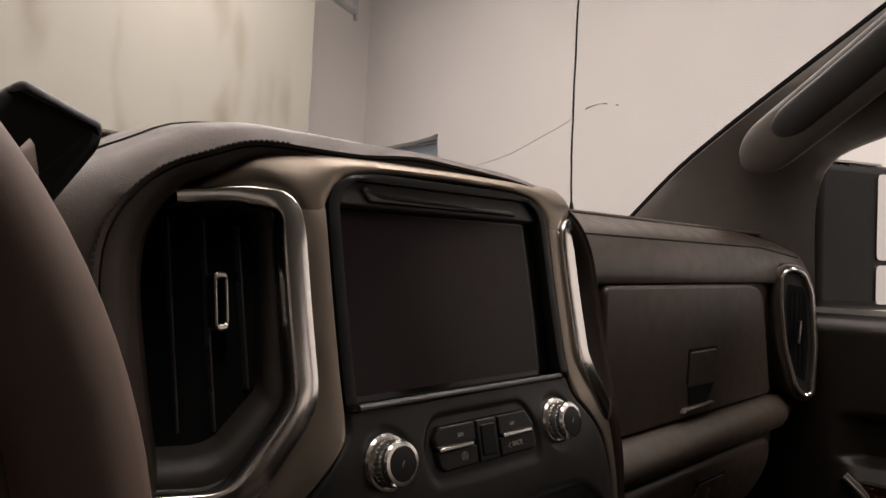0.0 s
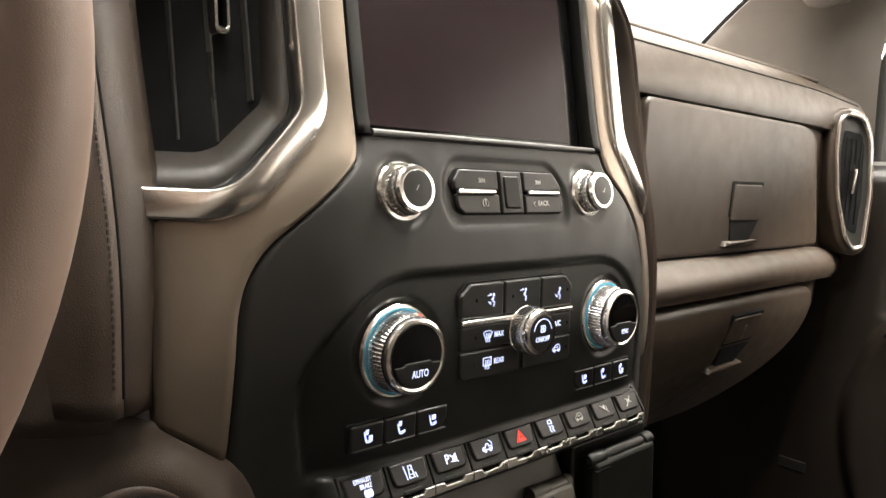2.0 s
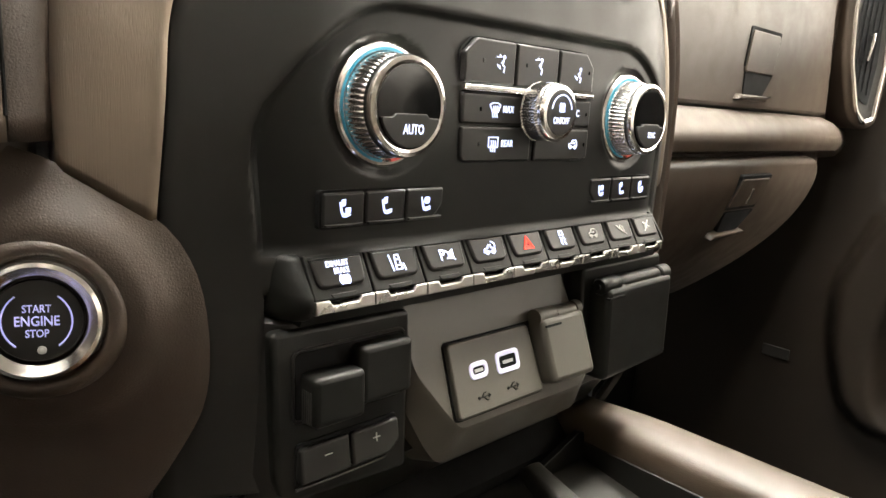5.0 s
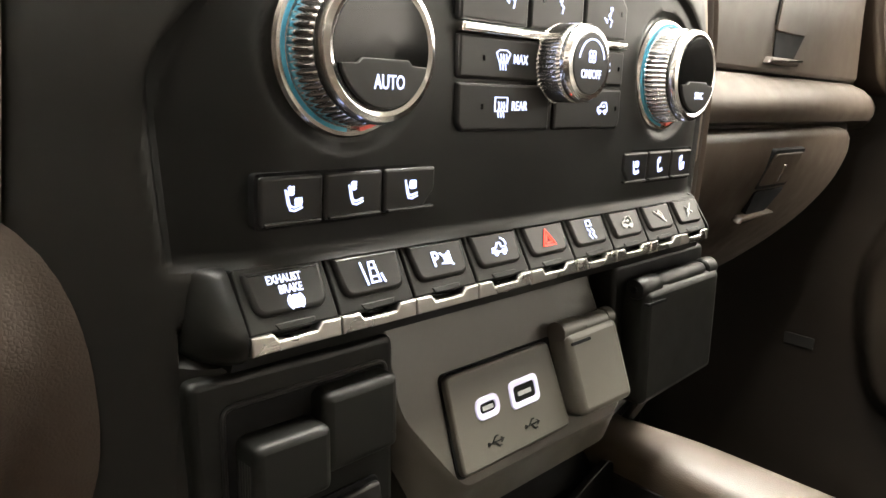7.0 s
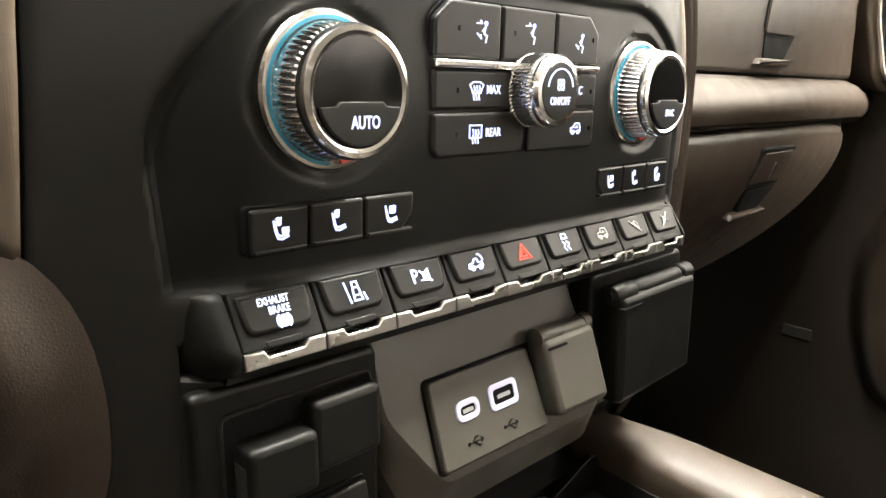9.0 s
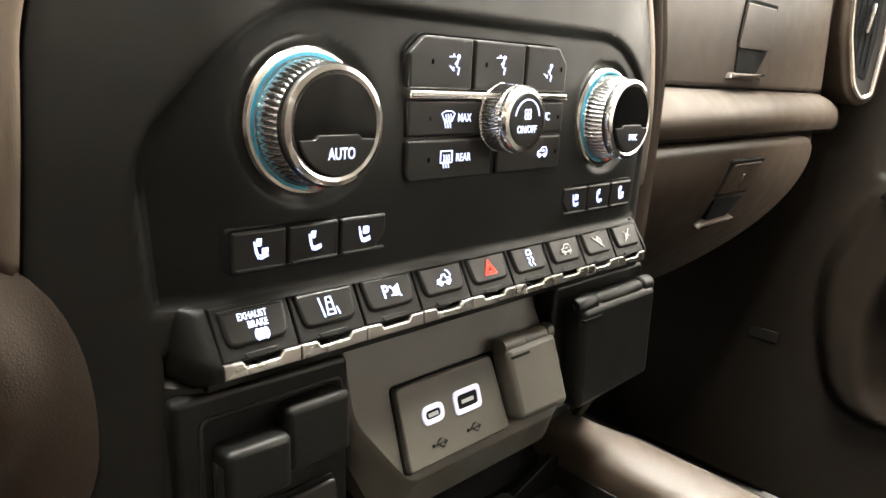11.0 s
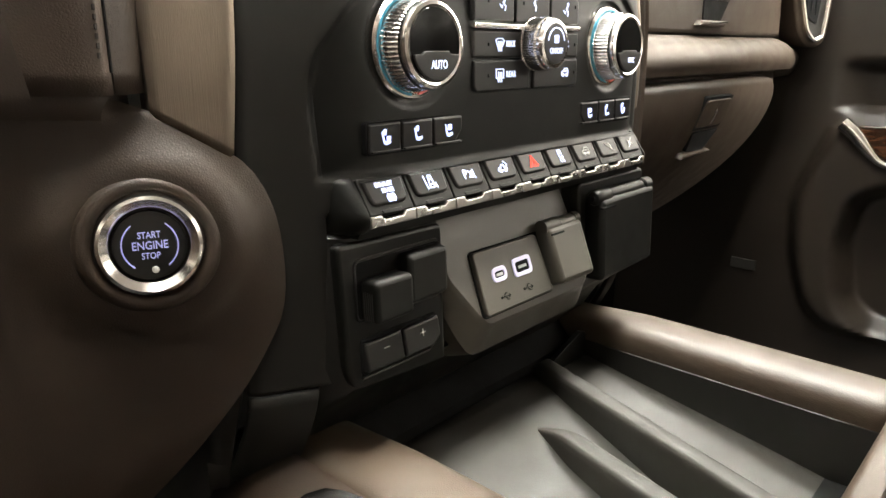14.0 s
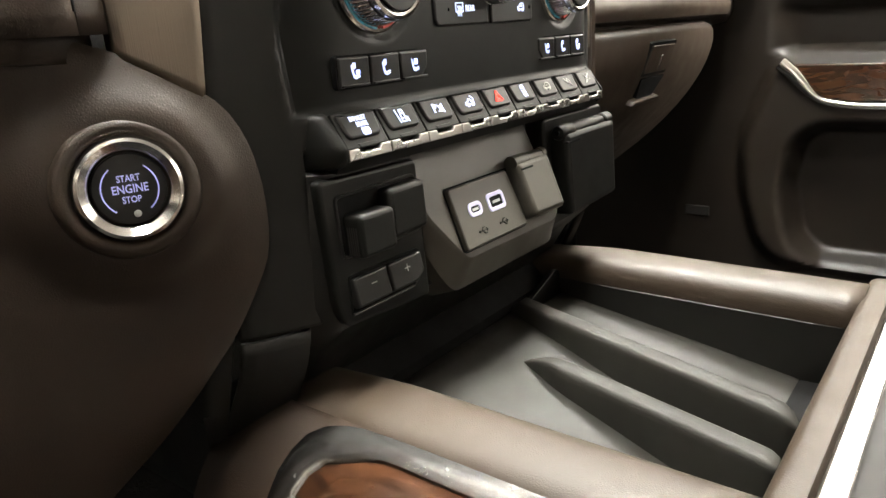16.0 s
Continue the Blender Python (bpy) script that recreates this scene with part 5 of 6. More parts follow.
# ---- knee panel and start button ----
def build_knee_panel():
    t = thing("knee_panel", (-0.30, 0.06, 1.20), "dark brown knee panel below the steering column", "panel")
    edge = [(-0.560, 1.450), (-0.400, 1.446), (-0.300, 1.440), (-0.235, 1.428), (-0.188, 1.4135), (-0.1605, 1.3945), (-0.1515, 1.379), (-0.1475, 1.356), (-0.1485, 1.332), (-0.155, 1.3150), (-0.166, 1.2950), (-0.191, 1.2620), (-0.216, 1.234), (-0.26, 1.18), (-0.40, 1.10), (-0.56, 1.07)]
    ring = resample([(x, 0, z) for x, z in edge], 160)
    cx, cz = -0.36, 1.335

    def skin(x, z, q):
        y = 0.0170 + 0.54 * min(0.09, max(0.0, -0.1475 - x)) + 0.04 * smoothstep(1.28, 1.05, z)
        d = math.hypot((x + 0.1945) * 1.1, z - 1.3650)
        y += -0.0080 * smoothstep(0.044, 0.026, d)
        return y

    rows = []
    for q in (1.0, 1.0, 0.992, 0.975, 0.95, *np.linspace(0.92, 0.0, 60)):
        first = len(rows) == 0
        roll = 0.004 * (q - 0.92) ** 2 / 0.0064 if q > 0.92 else 0
        rows.append([Vector((cx + (p.x - cx) * q, (skin(cx + (p.x - cx) * q, cz + (p.z - cz) * q, q) + roll + (0.03 if first else 0)), cz + (p.z - cz) * q)) for p in ring])
    part("skin", loft(rows[:-1]), LEATHER, t, sharp=60, solid=0.001)
    dp = Plane((-0.1962, 0.0335, 1.3665), (1, -0.46, 0), (0, 0.10, 1)).sized(0.90)
    part("button_dish", lathe(bmesh.new(), dp, [(0.0300, -0.006), (0.0285, -0.0005), (0.0262, 0.0022), (0.0236, 0.0026), (0.0218, 0.0012), (0.0214, -0.004)], 72, close=False), LEATHER, t, "raised rim round the start button", sharp=70)
    s = thing("start_button", (-0.1945, 0.04, 1.345), "round black start button in a satin chrome ring", "button")
    pl = Plane((-0.1962, 0.0335, 1.3665), (1, -0.46, 0), (0, 0.10, 1)).sized(0.89)
    part("chrome_ring", lathe(bmesh.new(), pl, [(0.0212, -0.008), (0.0212, 0.0020), (0.0204, 0.0044), (0.0190, 0.0052), (0.0158, 0.0026), (0.0152, 0.0008), (0.0150, -0.004)], 96), CHROME, s, "satin chrome ring")
    btn = part("button", lathe(bmesh.new(), pl, [(0.0146, -0.006), (0.0146, 0.0018), (0.0140, 0.0026), (0.006, 0.0031), (0.001, 0.0032)], 72), KEY, s, "glossy black button cap")
    f = pl.moved(0, 0, 0.0034)
    text("lettering", f, "START", 0.0038, ICON_SOFT, btn, 0, 0.0043, 0.8)
    text("lettering", f, "ENGINE", 0.0048, ICON_SOFT, btn, 0, 0.0, 0.82)
    text("lettering", f, "STOP", 0.0038, ICON_SOFT, btn, 0, -0.0043, 0.8)
    part("arc_mark", strokes(bmesh.new(), f, [arc(0, 0, 0.0108, 128, 232, 18), arc(0, 0, 0.0108, -52, 52, 18)], 0.0005), ICON_SOFT, btn, "lit arc marks")
    part("pilot_light", lathe(bmesh.new(), pl.moved(0.0012, -0.0102, 0.003), [(0.0016, -0.001), (0.0014, 0.0004), (0.0006, 0.0006)], 16), ICON_DIM, btn)


build_knee_panel()


# ---- instrument hood side, wheel, shifter ----
def build_cluster_side():
    rows = []
    for z, x0 in ((1.41, -0.1895), (1.44, -0.190), (1.50, -0.1905), (1.56, -0.1925), (1.62, -0.196)):
        rows.append([Vector((x0 - a, 0.052 + 0.10 * (z - 1.41) + b, z + 0.012 * a / 0.2)) for a, b in ((0, 0.012), (0.001, 0.0), (0.006, -0.003), (0.014, -0.0045), (0.030, -0.002), (0.06, 0.012), (0.10, 0.04), (0.25, 0.06), (0.40, 0.07))])
    part("gauge_side_pad", loft([resample([r[k] for r in rows], 24) for k in range(9)]), LEATHER, dash, "brown leather panel beside the gauges", sharp=60, solid=0.002)
    seam_path = resample([(r[2].x - 0.006, r[2].y - 0.0012, r[2].z) for r in rows[:4]], 130)
    bm = bmesh.new()
    for i in range(0, 128, 2):
        p, q = seam_path[i], seam_path[i + 1]
        s = Vector((0.0005, 0, 0))
        vs = [bm.verts.new(v + Vector((0, dy, 0))) for dy in (0.0008, -0.0006) for v in (p - s, p + s, q + s, q - s)]
        for fc in ((4, 5, 6, 7), (0, 1, 5, 4), (1, 2, 6, 5), (2, 3, 7, 6), (3, 0, 4, 7)):
            bm.faces.new([vs[k] for k in fc])
    tagged(part("stitching", bm, THREAD, dash, "dark thread stitches"), kind="stuff")


build_cluster_side()


def build_wheel():
    t = thing("steering_wheel", (-0.425, -0.03, 1.54), "brown leather-wrapped steering wheel with spokes", "steering wheel")
    tilt = radians(6)
    pl = Plane((-0.4205, -0.096, 1.547), (1, 0, 0), (0, math.sin(tilt), math.cos(tilt)))
    R = 0.1585
    path = [pl(R * math.cos(2 * math.pi * i / 120), R * math.sin(2 * math.pi * i / 120)) for i in range(120)]
    part("wheel_rim", sweep(path, oval(0.0130, 0.0150, 20), pl.n, closed=True), WHEEL, t, "leather-wrapped rim", sharp=60)
    # side spokes and the hub
    hub = part("hub", slab(pl, rounded([(-0.085, -0.075), (0.085, -0.075), (0.090, 0.03), (0.075, 0.065), (-0.075, 0.065), (-0.090, 0.03)], 0.03, 8), -0.05, 0.008, 0.014), LEATHER, t, "padded hub cover")
    for s in (-1, 1):
        for za, zb, wide in ((0.030, 0.062, 0.020), (-0.035, -0.058, 0.026)):
            rows = []
            for q in np.linspace(0, 1, 14):
                x = s * (0.060 + 0.088 * q)
                hw = wide * (1 - 0.25 * math.sin(q * math.pi)) + 0.016 * q ** 4
                zc = za + (zb - za) * q
                rows.append([pl(x, zc + hw * math.cos(a), -0.006 + 0.010 * math.sin(a)) for a in np.linspace(0, 2 * math.pi, 18, endpoint=False)])
            part("spoke", loft(rows, closed=True, caps=True), WHEEL, t, "brown moulded spoke", sharp=60)
        # black slab behind the spokes, painting the darkness of the opening
        part("spoke_shade", slab(pl, rounded(box_poly(*(sorted((s * 0.05, s * 0.142))[0], -0.05, sorted((s * 0.05, s * 0.142))[1], 0.05)), 0.01), -0.03, -0.012), VOID, t, "black slab for the shade between the spokes")
    part("lower_spoke", loft([[pl(a * (0.03 + 0.01 * q), -0.07 - 0.095 * q, -0.012 + b) for a, b in ((-1, -0.008), (1, -0.008), (1, 0.008), (-1, 0.008))] for q in np.linspace(0, 1, 6)], closed=True, caps=True), DARK, t)
    part("column_shroud", lathe(bmesh.new(), Plane(pl(0, -0.005, -0.02), pl.u, pl.v), [(0.045, 0), (0.052, -0.03), (0.055, -0.16)], 40), DARK, t, "charcoal column shroud")


build_wheel()


def build_shifter():
    t = thing("column_shifter", (-0.27, 0.0, 1.60), "black column shift lever with a blocky knob", "shift lever")
    pl = Plane((-0.2480, 0.004, 1.6535), (0.94, 0.0, -0.34), (0.34, 0, 0.94))
    body = rounded([(-0.030, -0.075), (-0.006, -0.075), (0.0155, 0.006), (0.0140, 0.0135), (-0.0145, 0.0150), (-0.0185, 0.006)], [0.004, 0.004, 0.003, 0.004, 0.005, 0.003])
    part("knob", slab(pl, body, -0.012, 0.010, 0.004), BLACK, t, "blocky black knob")
    part("knob_cap", slab(pl, rounded([(-0.0170, 0.0080), (0.0145, 0.0080), (0.0132, 0.0140), (-0.0140, 0.0155)], 0.003), -0.0125, 0.0106, 0.003), BLACK, t)
    part("lever", sweep([pl(-0.004, -0.03, 0), pl(-0.006, -0.06, -0.005), pl(-0.03, -0.10, -0.02), pl(-0.10, -0.14, -0.04)], oval(0.008, 0.008, 14), pl.n), BLACK, t, "black lever")


build_shifter()


# ---- centre console ----
def build_console():
    t = thing("centre_console", (0, -0.3, 0.85), "tan leather centre console with open storage tray", "console")
    back, front = -0.62, 0.050

    def rail_rows(s):
        prof = [(0.0975, 1.205), (0.0970, 1.2400), (0.0972, 1.2450), (0.0982, 1.2500), (0.1005, 1.2535), (0.1040, 1.2554), (0.1090, 1.2563), (0.1150, 1.2566), (0.1230, 1.2564), (0.1310, 1.2556), (0.1365, 1.2530), (0.1392, 1.2490), (0.1400, 1.235), (0.138, 1.20)]
        return [[Vector((s * x, y, z - 0.004 * smoothstep(-0.02, 0.05, y))) for x, z in prof] for y in np.linspace(-0.168, front, 24)]

    for s in (-1, 1):
        part("rail", loft(rail_rows(s)), TAN, t, "tan leather side rail", sharp=60, solid=0.002)
        inner = [[Vector((s * x, y, z)) for x, z in ((0.0985, 1.2412), (0.0962, 1.2395), (0.0945, 1.210), (0.090, 1.190))] for y in np.linspace(-0.168, front, 8)]
        part("tray_wall", loft(inner), FASCIA, t, "charcoal tray wall", solid=0.002)
    # bar between the tray and the cup holders
    rows = []
    for x in np.linspace(-0.140, 0.140, 30):
        rows.append([Vector((x, y, z)) for y, z in ((-0.1660, 1.200), (-0.1662, 1.2490), (-0.1667, 1.2530), (-0.1680, 1.2556), (-0.1705, 1.2568), (-0.175, 1.2572), (-0.1785, 1.2570), (-0.180, 1.2535), (-0.180, 1.20))])
    part("cross_bar", loft(rows), TAN, t, "tan leather cross bar", sharp=60, solid=0.002)
    # tray floor with two long dividers
    fl = [[Vector((x, y, 1.2000 + 0.030 * (y + 0.167) / 0.19)) for x in np.linspace(-0.097, 0.097, 20)] for y in np.linspace(-0.167, 0.026, 24)]
    part("tray_floor", loft(fl), RUBBER, t, "grey ribbed rubber tray mat", solid=0.002)
    flat = Plane((0, 0, 0), (1, 0, 0), (0, 1, 0))
    for a, b, h in (((0.0520, 0.030), (-0.0110, -0.162), 1.2400), ((-0.002, -0.010), (-0.0435, -0.163), 1.2345)):
        slow = h < 1.235
        rows = []
        for q in np.linspace(0, 1, 40):
            w = 0.0072 * (0.35 + 0.65 * smoothstep(0.0, 0.25, q) if slow else 1) * math.sqrt(max(0.05, 1 - max(0, (q - 0.95) / 0.05) ** 2))
            x, y = a[0] + (b[0] - a[0]) * q, a[1] + (b[1] - a[1]) * q
            hh = 1.214 + (h - 1.214) * (smoothstep(-0.20, 0.20, q) if slow else smoothstep(0.0, 0.06, q + 0.02)) * math.sqrt(max(0.1, 1 - 0.5 * max(0, (q - 0.94) / 0.06) ** 2))
            rows.append([Vector((x + dx * w, y, 1.196 + (hh - 1.196) * zz)) for dx, zz in ((-1.04, 0), (-1.0, 0.86), (-0.95, 0.93), (-0.80, 0.985), (-0.55, 1.0), (0.55, 1.0), (0.80, 0.985), (0.95, 0.93), (1.0, 0.86), (1.04, 0))])
        part("divider", loft(rows, caps=False), RUBBER, t, "grey moulded tray divider", sharp=60)
    # back wall of the tray and its upright corner
    part("tray_back", loft([[Vector((x, 0.025, 1.20)), Vector((x, 0.029, 1.236)), Vector((x, 0.048, 1.252)), Vector((x, 0.070, 1.262))] for x in np.linspace(-0.135, 0.135, 10)]), VOID, t, "black back of the tray", solid=0.002)
    part("tray_corner", slab(Plane((0.081, 0.0165, 1.224), (1, 0, 0), (0, 0.15, 1)), rounded([(-0.045, 0.0), (0.016, 0.0), (0.016, 0.022), (0.011, 0.024), (-0.030, 0.012)], 0.002), -0.003, 0.001, 0.0006), BLACK, t, "upright black tray corner")
    # side panel: chrome border round a wood inlay
    for s in (-1, 1):
        fall, turn = [(0.0, 0.0)], []
        for k in range(320):
            ang = radians(min(84, 22 + 62 * (k * 0.001) / 0.085))
            turn.append(ang)
            fall.append((fall[-1][0] + 0.001 * math.cos(ang), fall[-1][1] + 0.001 * math.sin(ang)))

        def side(a, y, lift=0.0):
            """a runs down the side from the rail, which swells outwards and then drops."""
            k = min(318.0, max(0.0, a) / 0.001)
            f0, f1, q = fall[int(k)], fall[int(k) + 1], k - int(k)
            ang = turn[int(k)]
            return Vector((s * (0.1385 + f0[0] + (f1[0] - f0[0]) * q + lift * math.sin(ang)), y, (1.2520 if s < 0 else 1.2480) - f0[1] - (f1[1] - f0[1]) * q + lift * math.cos(ang)))
        rows = [[side(a, y - 0.0 * a) for a in np.linspace(0.0, 0.30, 61)] for y in np.linspace(-0.62, 0.06, 30)]
        # darker leather than the rails puts the shade on this side into the colour
        part("side_panel", loft(rows), LEATHER, t, "brown leather console side, darkened for shade", sharp=60, solid=0.002)
        ya, rr = 0.004, 0.050
        def border(off):
            w = off * 1.35
            pts = [(off, -0.62), (off, -0.20), (off, -0.06), (off + 0.0005, -0.029 - off * 0.4), (w + 0.002, -0.009 - w * 0.7), (w * 0.9 + 0.008, 0.006 - w * 0.95), (w * 0.7 + 0.020, 0.012 - w), (w * 0.4 + 0.038, 0.013 - w), (0.070, 0.008 - w), (0.12, -0.006 - w), (0.20, -0.034 - w)]
            return resample([(a, y, 0) for a, y in pts], 90)
        o, i = border(0.0), border(0.0112)
        rows = [[side(p.x + (q.x - p.x) * k, p.y + (q.y - p.y) * k, w) for p, q in zip(o, i)] for k, w in ((0, 0.0020), (0.05, 0.0034), (0.25, 0.0038), (0.5, 0.0040), (0.75, 0.0038), (0.93, 0.0034), (1.0, 0.0016))]
        part("chrome_border", loft(rows), NICKEL, t, "satin chrome border", sharp=50)
        j = [Vector((max(p.x, 0.0) * 0.3 + 0.15, min(p.y, -0.10), 0)) for p in i]
        rows = [[side(p.x + (q.x - p.x) * k, p.y + (q.y - p.y) * k, 0.0024) for p, q in zip(i, j)] for k in np.linspace(0, 1, 8)]
        part("wood_inlay", loft(rows), WOOD, t, "glossy brown burl wood inlay", sharp=60, solid=0.0005)
    # cup holder deck, its chrome edge, and the lid behind
    part("deck", slab(flat, rounded(box_poly(-0.1385, -0.34, 0.1385, -0.1815), 0.004), 1.20, 1.2540, 0.002), FASCIA, t, "dark satin cup holder deck")
    part("deck_chrome", slab(flat, rounded(box_poly(-0.1390, -0.1905, 0.1390, -0.1808), 0.0015), 1.22, 1.2580, 0.0015), CHROME, t, "satin chrome edge strip")
    for x in (-0.062, 0.062):
        part("cup_ring", rim(bmesh.new(), flat.moved(x, -0.25, 0), oval(0.048, 0.048, 40), oval(0.042, 0.042, 40), 1.245, 1.2556, 0.001), CHROME, t, "chrome cup holder ring")
        part("cup_well", lathe(bmesh.new(), flat.moved(x, -0.25, 0), [(0.042, 1.2460), (0.042, 1.2546)], 40), VOID, t, "black cup holder well")
    part("lid", slab(flat, rounded(box_poly(-0.15, -0.62, 0.15, -0.345), 0.02), 1.15, 1.285, 0.02), TAN, t, "tan padded armrest lid")
    part("pedestal", slab(flat, box_poly(-0.130, -0.61, 0.130, 0.10), 0.86, 1.205), VOID, t)
    # dark column that joins the console to the dashboard
    part("front_bridge", loft([[Vector((s * 0.165, 0.06, z)) for s in (-1, 1)] for z in (0.86, 1.1, 1.26)]), VOID, t, solid=0.003)


build_console()


# ---- cab shell ----
def shell(name, rows, mat, label, category, solid=0.02, closed=False):
    ob = part(name, loft(rows, closed), mat, None, label, sharp=40, solid=solid)
    return tagged(ob, label, category, kind="structure")


shell("cab_floor", [[Vector((x, y, 0.86)) for x in np.linspace(-0.86, 0.86, 4)] for y in (-1.8, -0.5, 0.75)], CARPET, "black carpet on the cab floor", "floor")
for s in (-1, 1):
    shell("cowl_side", [[Vector((s * 0.83, y, z)) for y in (0.72, 0.10)] for z in (0.86, 1.3, 1.66)], CARPET, "black trimmed side of the footwell", "wall")
shell("firewall", [[Vector((x, y, z)) for x in np.linspace(-0.86, 0.86, 4)] for y, z in ((0.42, 0.85), (0.66, 1.10), (0.66, 1.66))], CARPET, "black carpeted firewall under the dashboard", "wall")
shell("cab_roof", [[Vector((x, y, z - 0.05 * smoothstep(0.45, 0.72, abs(x)))) for x in np.linspace(-0.72, 0.72, 15)] for y, z in ((-1.8, 1.98), (-1.0, 2.03), (-0.3, 2.02), (-0.12, 1.985))], HEADLINER, "grey fabric headliner of the cab", "ceiling")
shell("cab_back", [[Vector((x, -1.8, z)) for x in np.linspace(-0.86, 0.86, 4)] for z in (0.86, 1.95)], HEADLINER, "grey trimmed back wall of the cab", "wall")
for s in (-1, 1):
    shell("cab_quarter", [[Vector((s * (0.80 - 0.08 * (z > 1.9)), y, z)) for y in (-0.72, -1.8)] for z in (0.86, 1.56)], HEADLINER, "grey trimmed rear quarter of the cab", "wall")
    shell("cab_pillar", [[Vector((s * (0.80 - 0.08 * (z > 1.9)), y, z)) for y in (-0.74, -0.90)] for z in (1.56, 1.96)], HEADLINER, "grey trimmed pillar between the door windows", "wall")
    shell("door_header", [[Vector((s * x, y, z)) for y in (-0.20, -1.8)] for x, z in ((0.72, 1.975), (0.745, 1.93))], HEADLINER, "grey trimmed rail above the door window", "wall")


ARMREST = rounded([(-1.3, 1.350), (0.046, 1.350), (0.092, 1.232), (0.084, 1.150), (0.058, 1.068), (0.020, 1.036), (-1.3, 1.030)], 0.03)
DOOR_POCKET = rounded([(-1.3, 1.262), (-0.020, 1.260), (0.012, 1.235), (0.022, 1.167), (0.006, 1.082), (-0.030, 1.050), (-1.3, 1.045)], 0.02)


def build_door(s):
    nm = "door_1" if s > 0 else "door_2"
    t = thing(nm, (s * 0.82, -0.4, 0.9), "brown door panel with wood strip and chrome trim" if s > 0 else "plain brown door panel on the driver side", "door", kind="structure")

    def skin(y, z):
        """How far the panel stands in from the outer skin."""
        x = 0.806 - 0.018 * smoothstep(1.555, 1.535, z)
        x -= 0.030 * smoothstep(0.004, -0.026, poly_distance(ARMREST, y, z))
        hollow = smoothstep(1.350, 1.360, z) * smoothstep(1.425, 1.405, z) * smoothstep(0.06, 0.0, y)
        return x + 0.050 * smoothstep(0.006, -0.020, poly_distance(DOOR_POCKET, y, z)) + 0.030 * hollow

    if s > 0:
        ys = np.concatenate([np.linspace(0.36, -0.35, 160), np.linspace(-0.4, -1.0, 10)])
        zs2 = np.linspace(0.88, 1.556, 150)
        rows = [[Vector((s * skin(y, z), y, z)) for y in ys] for z in zs2]
        rows.append([Vector((s * 0.84, y, 1.562)) for y in ys])
        part("panel", loft(rows), DOOR_SHADED, t, "brown moulded door panel, darkened for shade", sharp=50, solid=0.004)
        flat = Plane((0.7570, 0, 0), (0, -1, 0), (0, 0, 1))
        strip = rounded([(-0.022, 1.336), (0.010, 1.304), (0.032, 1.292), (0.055, 1.289), (0.50, 1.293), (0.50, 1.3385), (-0.010, 1.3385)], 0.002)
        part("wood_strip", slab(flat, strip, -0.004, 0.0040, 0.002), WOOD, t, "glossy brown wood strip")
        pts = [(-0.030, 1.3400), (-0.016, 1.3290), (0.006, 1.3050), (0.020, 1.2925), (0.040, 1.2865), (0.075, 1.2835), (0.50, 1.286)]
        part("chrome_trim", sweep([flat(a, b, 0.003) for a, b in [tuple(p)[:2] for p in resample([(a, b, 0) for a, b in pts], 60)]], oval(0.0048, 0.0040, 14), (-1, 0, 0), scale=lambda q: 1 + 1.1 * smoothstep(0.14, 0.04, q)), CHROME, t, "satin chrome trim round the wood strip")
        # kick panel beside the footwell
        part("kick_panel", loft([[Vector((0.80, y, z)) for y in (0.70, 0.20, 0.105)] for z in (0.86, 1.2, 1.5)]), CARPET, t, "black kick panel", solid=0.004)
        kp = Plane((0.7865, 0.1440, 1.112), (0, -1, 0), (0, 0, 1))
        part("vent_slot", slab(kp, rounded(box_poly(-0.019, -0.008, 0.019, 0.008), 0.002), 0, 0.003, 0.001), DARK, t, "small dark slotted vent")
    else:
        part("panel", loft([[Vector((s * 0.80, y, z)) for y in (0.36, -1.0)] for z in (0.88, 1.2, 1.556)]), SOFT, t, solid=0.01)


build_door(1)
build_door(-1)


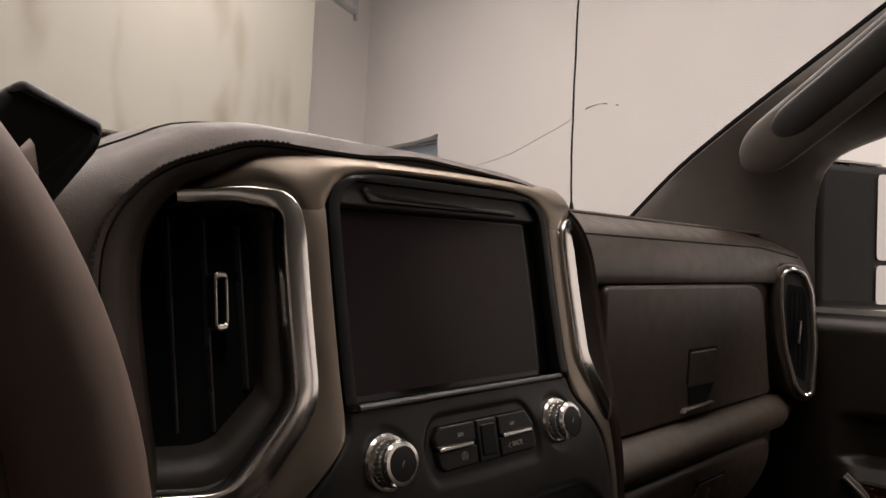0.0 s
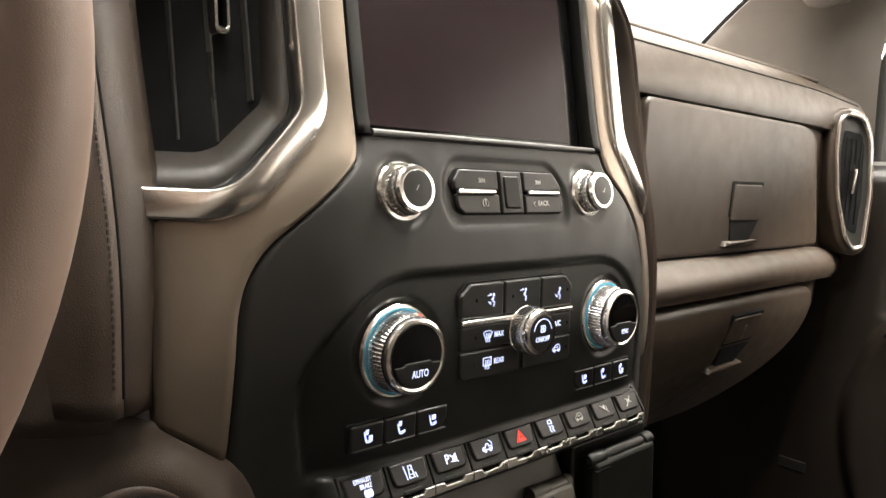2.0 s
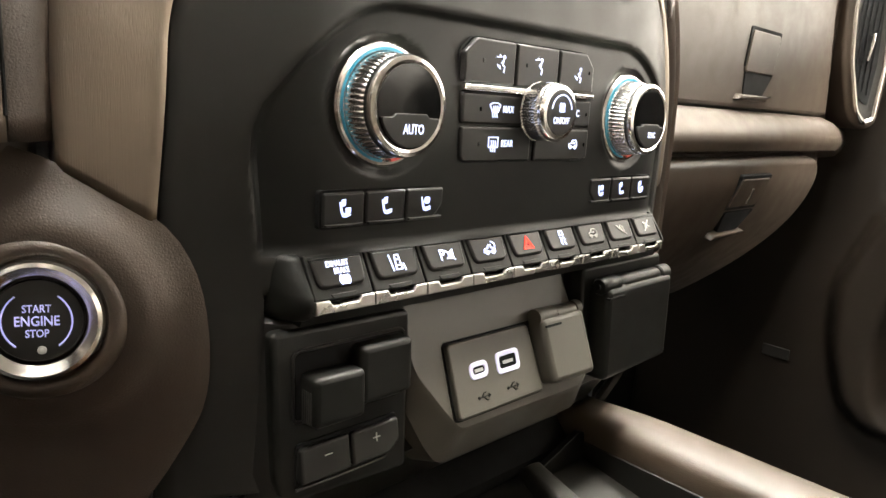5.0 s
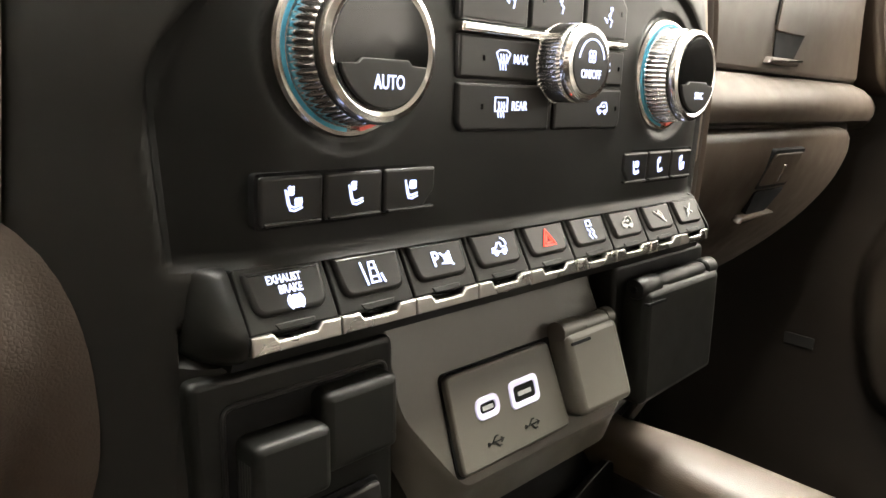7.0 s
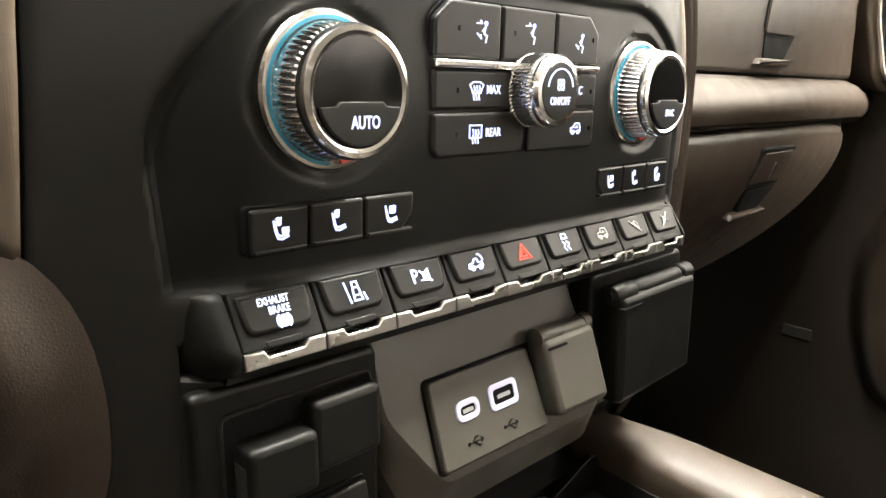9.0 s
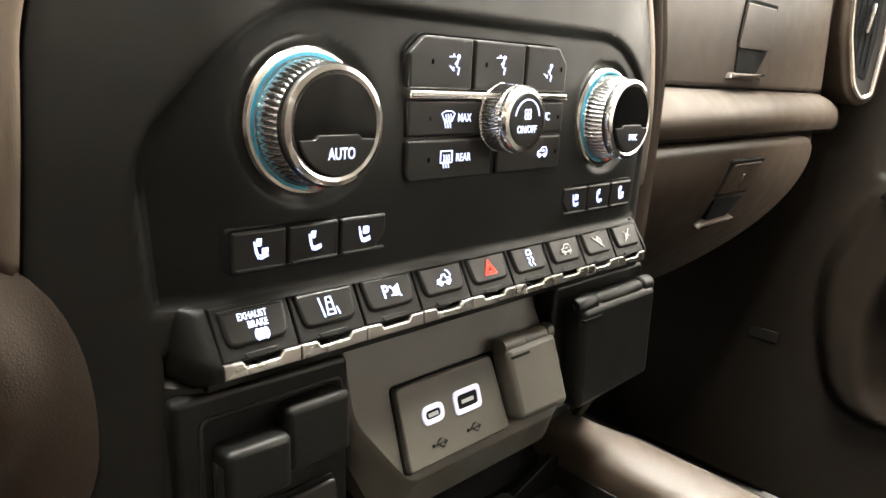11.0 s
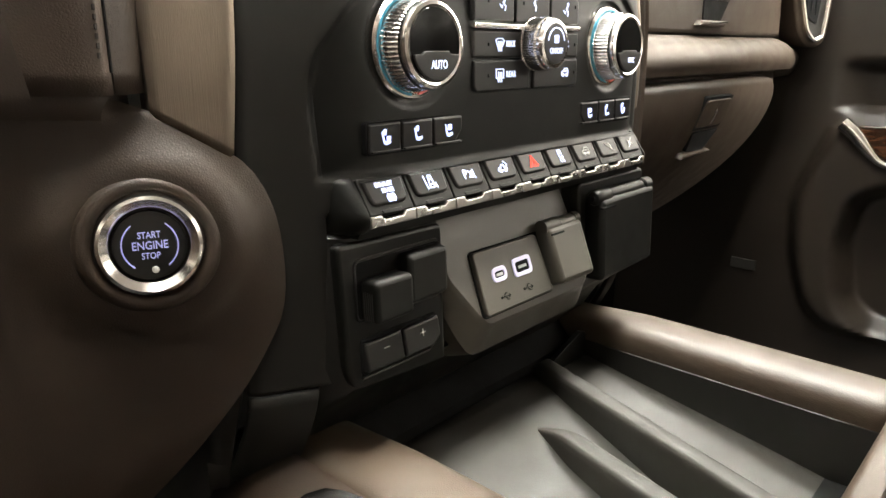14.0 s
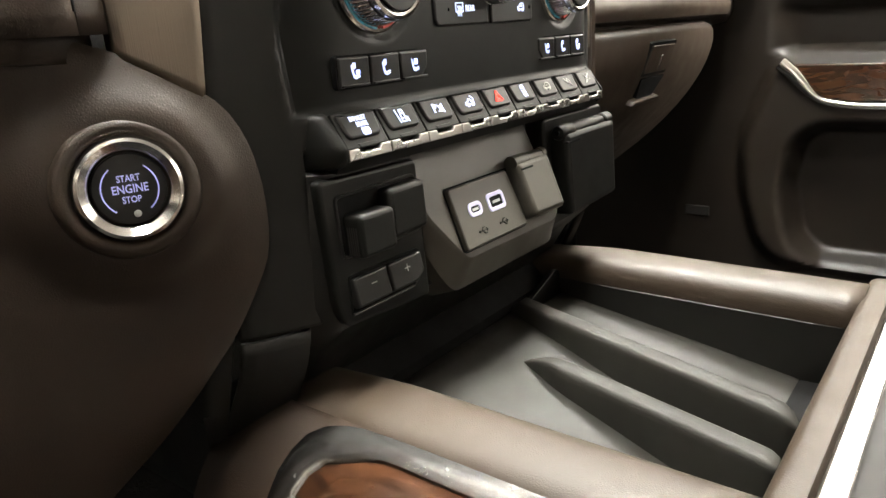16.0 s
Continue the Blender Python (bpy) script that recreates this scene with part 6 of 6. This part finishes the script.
def build_pillar(s):
    t = thing("pillar_1" if s > 0 else "pillar_2", (s * 0.72, 0.36, 1.66), "grey moulded windscreen pillar cover with grab handle" if s > 0 else "grey moulded windscreen pillar cover", "pillar", kind="structure")
    # front edge along the glass, rear edge along the door window
    lo_f, lo_b = Vector((0.735, 0.372, 1.672)), Vector((0.800, 0.088, 1.560))
    mid_f, mid_b = Vector((0.712, 0.235, 1.782)), Vector((0.795, 0.075, 1.765))
    up_f, up_b = Vector((0.645, -0.050, 1.945)), Vector((0.715, -0.06, 1.815))
    end_f, end_b = Vector((0.600, -0.170, 2.010)), Vector((0.690, -0.25, 1.93))
    edges_f = resample([lo_f, mid_f, up_f, end_f], 30)
    edges_b = resample([lo_b, mid_b, up_b, end_b], 30)
    rows = []
    for a, b in zip(edges_f, edges_b):
        row = []
        for q in np.linspace(0, 1, 12):
            p = a.lerp(b, q) + Vector((-0.018 * math.sin(q * math.pi), -0.012 * math.sin(q * math.pi), 0))
            row.append(Vector((s * p.x, p.y, p.z)))
        row = [row[0] + Vector((s * 0.012, 0.02, 0))] + row + [row[-1] + Vector((s * 0.03, 0.01, 0))]
        rows.append(row)
    part("cover", loft(rows), PILLAR, t, sharp=50, solid=0.003)
    frit = [p + Vector((0.004, 0.004, 0.003)) for p in edges_f]
    part("glass_border", sweep([Vector((s * p.x, p.y, p.z)) for p in frit], oval(0.004, 0.006, 10), (0, -1, 0)), VOID, t, "black glass border")
    if s > 0:
        out = Vector((-0.88, -0.38, -0.05)).normalized()
        base = resample([(0.690, 0.150, 1.762), (0.680, 0.095, 1.800), (0.665, 0.02, 1.850), (0.640, -0.08, 1.915), (0.62, -0.15, 1.95)], 40)
        nose = lambda q: math.sqrt(max(0.02, 1 - max(0, 1 - q / 0.16) ** 2))
        part("grab_handle", sweep([p + out * 0.002 for p in base], oval(0.036, 0.011, 24), out, scale=nose), PILLAR, t, "moulded grab handle", sharp=60)
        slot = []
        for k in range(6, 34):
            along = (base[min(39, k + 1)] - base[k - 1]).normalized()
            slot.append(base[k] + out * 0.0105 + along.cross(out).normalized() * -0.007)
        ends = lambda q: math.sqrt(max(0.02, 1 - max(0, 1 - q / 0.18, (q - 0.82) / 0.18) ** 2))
        # no hole here: a raised dark oval paints the hand opening's shade
        part("handle_shade", sweep(slot, oval(0.0225, 0.0070, 20), out, scale=ends), DARK, t, "raised dark oval for the hand opening's shade", sharp=60)


build_pillar(1)
build_pillar(-1)
tagged(part("windscreen", loft([[Vector((x, 0.62 - 0.10 * (x / 0.7) ** 2, 1.655)) for x in np.linspace(-0.90, 0.90, 19)], [Vector((x * 0.87, -0.05 - 0.10 * (x / 0.7) ** 2, 2.03)) for x in np.linspace(-0.90, 0.90, 19)]]), GLASS, None, solid=0.004), "clear raked windscreen of the truck", "windscreen", kind="structure").visible_shadow = False


screen_line = resample([(0.425, 0.431, 1.753), (0.458, 0.390, 1.772), (0.484, 0.350, 1.798), (0.499, 0.323, 1.815), (0.511, 0.299, 1.834), (0.522, 0.279, 1.841), (0.537, 0.257, 1.838)], 60)
glass_ob = bpy.data.objects["windscreen"]
part("crack", sweep(screen_line[:44], oval(0.0005, 0.0005, 6), (0, -1, 0)), STEEL, glass_ob, "fine grey crack line")
for k0, k1 in ((46, 51), (52, 54), (57, 58)):
    part("chip", sweep(screen_line[k0:k1 + 1], oval(0.0012, 0.0016, 6), (0, -1, 0)), ICON_WHITE, glass_ob, "bright chipped glass flake")


def build_mirror():
    t = thing("wing_mirror", (1.15, 0.15, 1.55), "large black towing wing mirror outside the door window", "mirror")
    pl = Plane((1.20, 0.150, 1.69), (0.92, -0.40, 0), (0, 0, 1))
    out = rounded(box_poly(-0.085, -0.148, 0.265, 0.142), 0.03, 6)
    part("housing", slab(pl, out, -0.09, 0.0, 0.02), BLACK, t, "black mirror housing")
    part("chrome_cap", slab(pl, rounded([(-0.090, 0.06), (-0.070, 0.125), (-0.04, 0.1455), (0.10, 0.1455), (0.10, 0.135), (-0.03, 0.135), (-0.06, 0.115), (-0.078, 0.06)], 0.004), -0.092, -0.004, 0.006), CHROME, t, "chrome cap edge")
    part("mirror_glass", slab(pl, rounded(box_poly(0.075, -0.048, 0.250, 0.122), 0.012), -0.002, 0.003), material("mirror_silver", (0.9, 0.9, 0.9), 0.03, 1.0, vary=0.01), t, "upper mirror glass")
    part("spot_glass", slab(pl, rounded(box_poly(0.075, -0.135, 0.250, -0.058), 0.012), -0.002, 0.003), bpy.data.materials["mirror_silver"], t, "lower wide-angle glass")
    part("arm", sweep([pl(-0.05, -0.12, -0.04), pl(-0.16, -0.13, -0.03), pl(-0.43, -0.145, 0.02)], oval(0.03, 0.03, 14), (0, 0, 1)), BLACK, t, "folding mirror arm")


build_mirror()
build_antenna()


def build_hood():
    t = thing("truck_bonnet", (0, 1.3, 1.3), "white painted bonnet beyond the windscreen", "bonnet")
    rows = []
    for y, z in ((0.66, 1.50), (0.9, 1.505), (1.3, 1.48), (1.8, 1.42), (1.95, 1.30), (1.97, 0.9)):
        rows.append([Vector((x, y, z - 0.10 * smoothstep(0.75, 1.0, abs(x)))) for x in np.linspace(-1.0, 1.0, 21)])
    part("panel", loft(rows), PAINT, t, solid=0.01)


build_hood()


# ---- shop things beyond the glass ----
def build_partition():
    t = thing("stained_partition", (1.2, 4.9, 0), "tall off-white sheet panel with brown water stains", "partition")
    pl = Plane((3.262, 5.02, 0), (-1, 0.0, 0), (0, 0, 1))
    for k in range(2):
        part("sheet", slab(pl, box_poly(0.004 + 3.05 * k, 0.0, 3.05 * (k + 1) - 0.004, 4.6), -0.03, 0.03, 0.004), PANEL, t)


build_partition()


def build_bracket():
    t = thing("ceiling_track", (3.6, 5.2, 3.8), "galvanised track with bracket under the workshop ceiling", "track")
    path = [Vector((3.0, 4.95, 4.03)), Vector((3.95, 5.3, 4.00))]
    part("track_rail", sweep(path, [(-0.03, -0.012), (0.03, -0.012), (0.03, 0.012), (-0.03, 0.012)], (0, 0, 1)), STEEL, t)
    part("bracket", slab(Plane((3.95, 5.3, 4.0)), box_poly(-0.015, -0.06, 0.015, 1.0), -0.02, 0.02, 0.004), STEEL, t)


build_bracket()
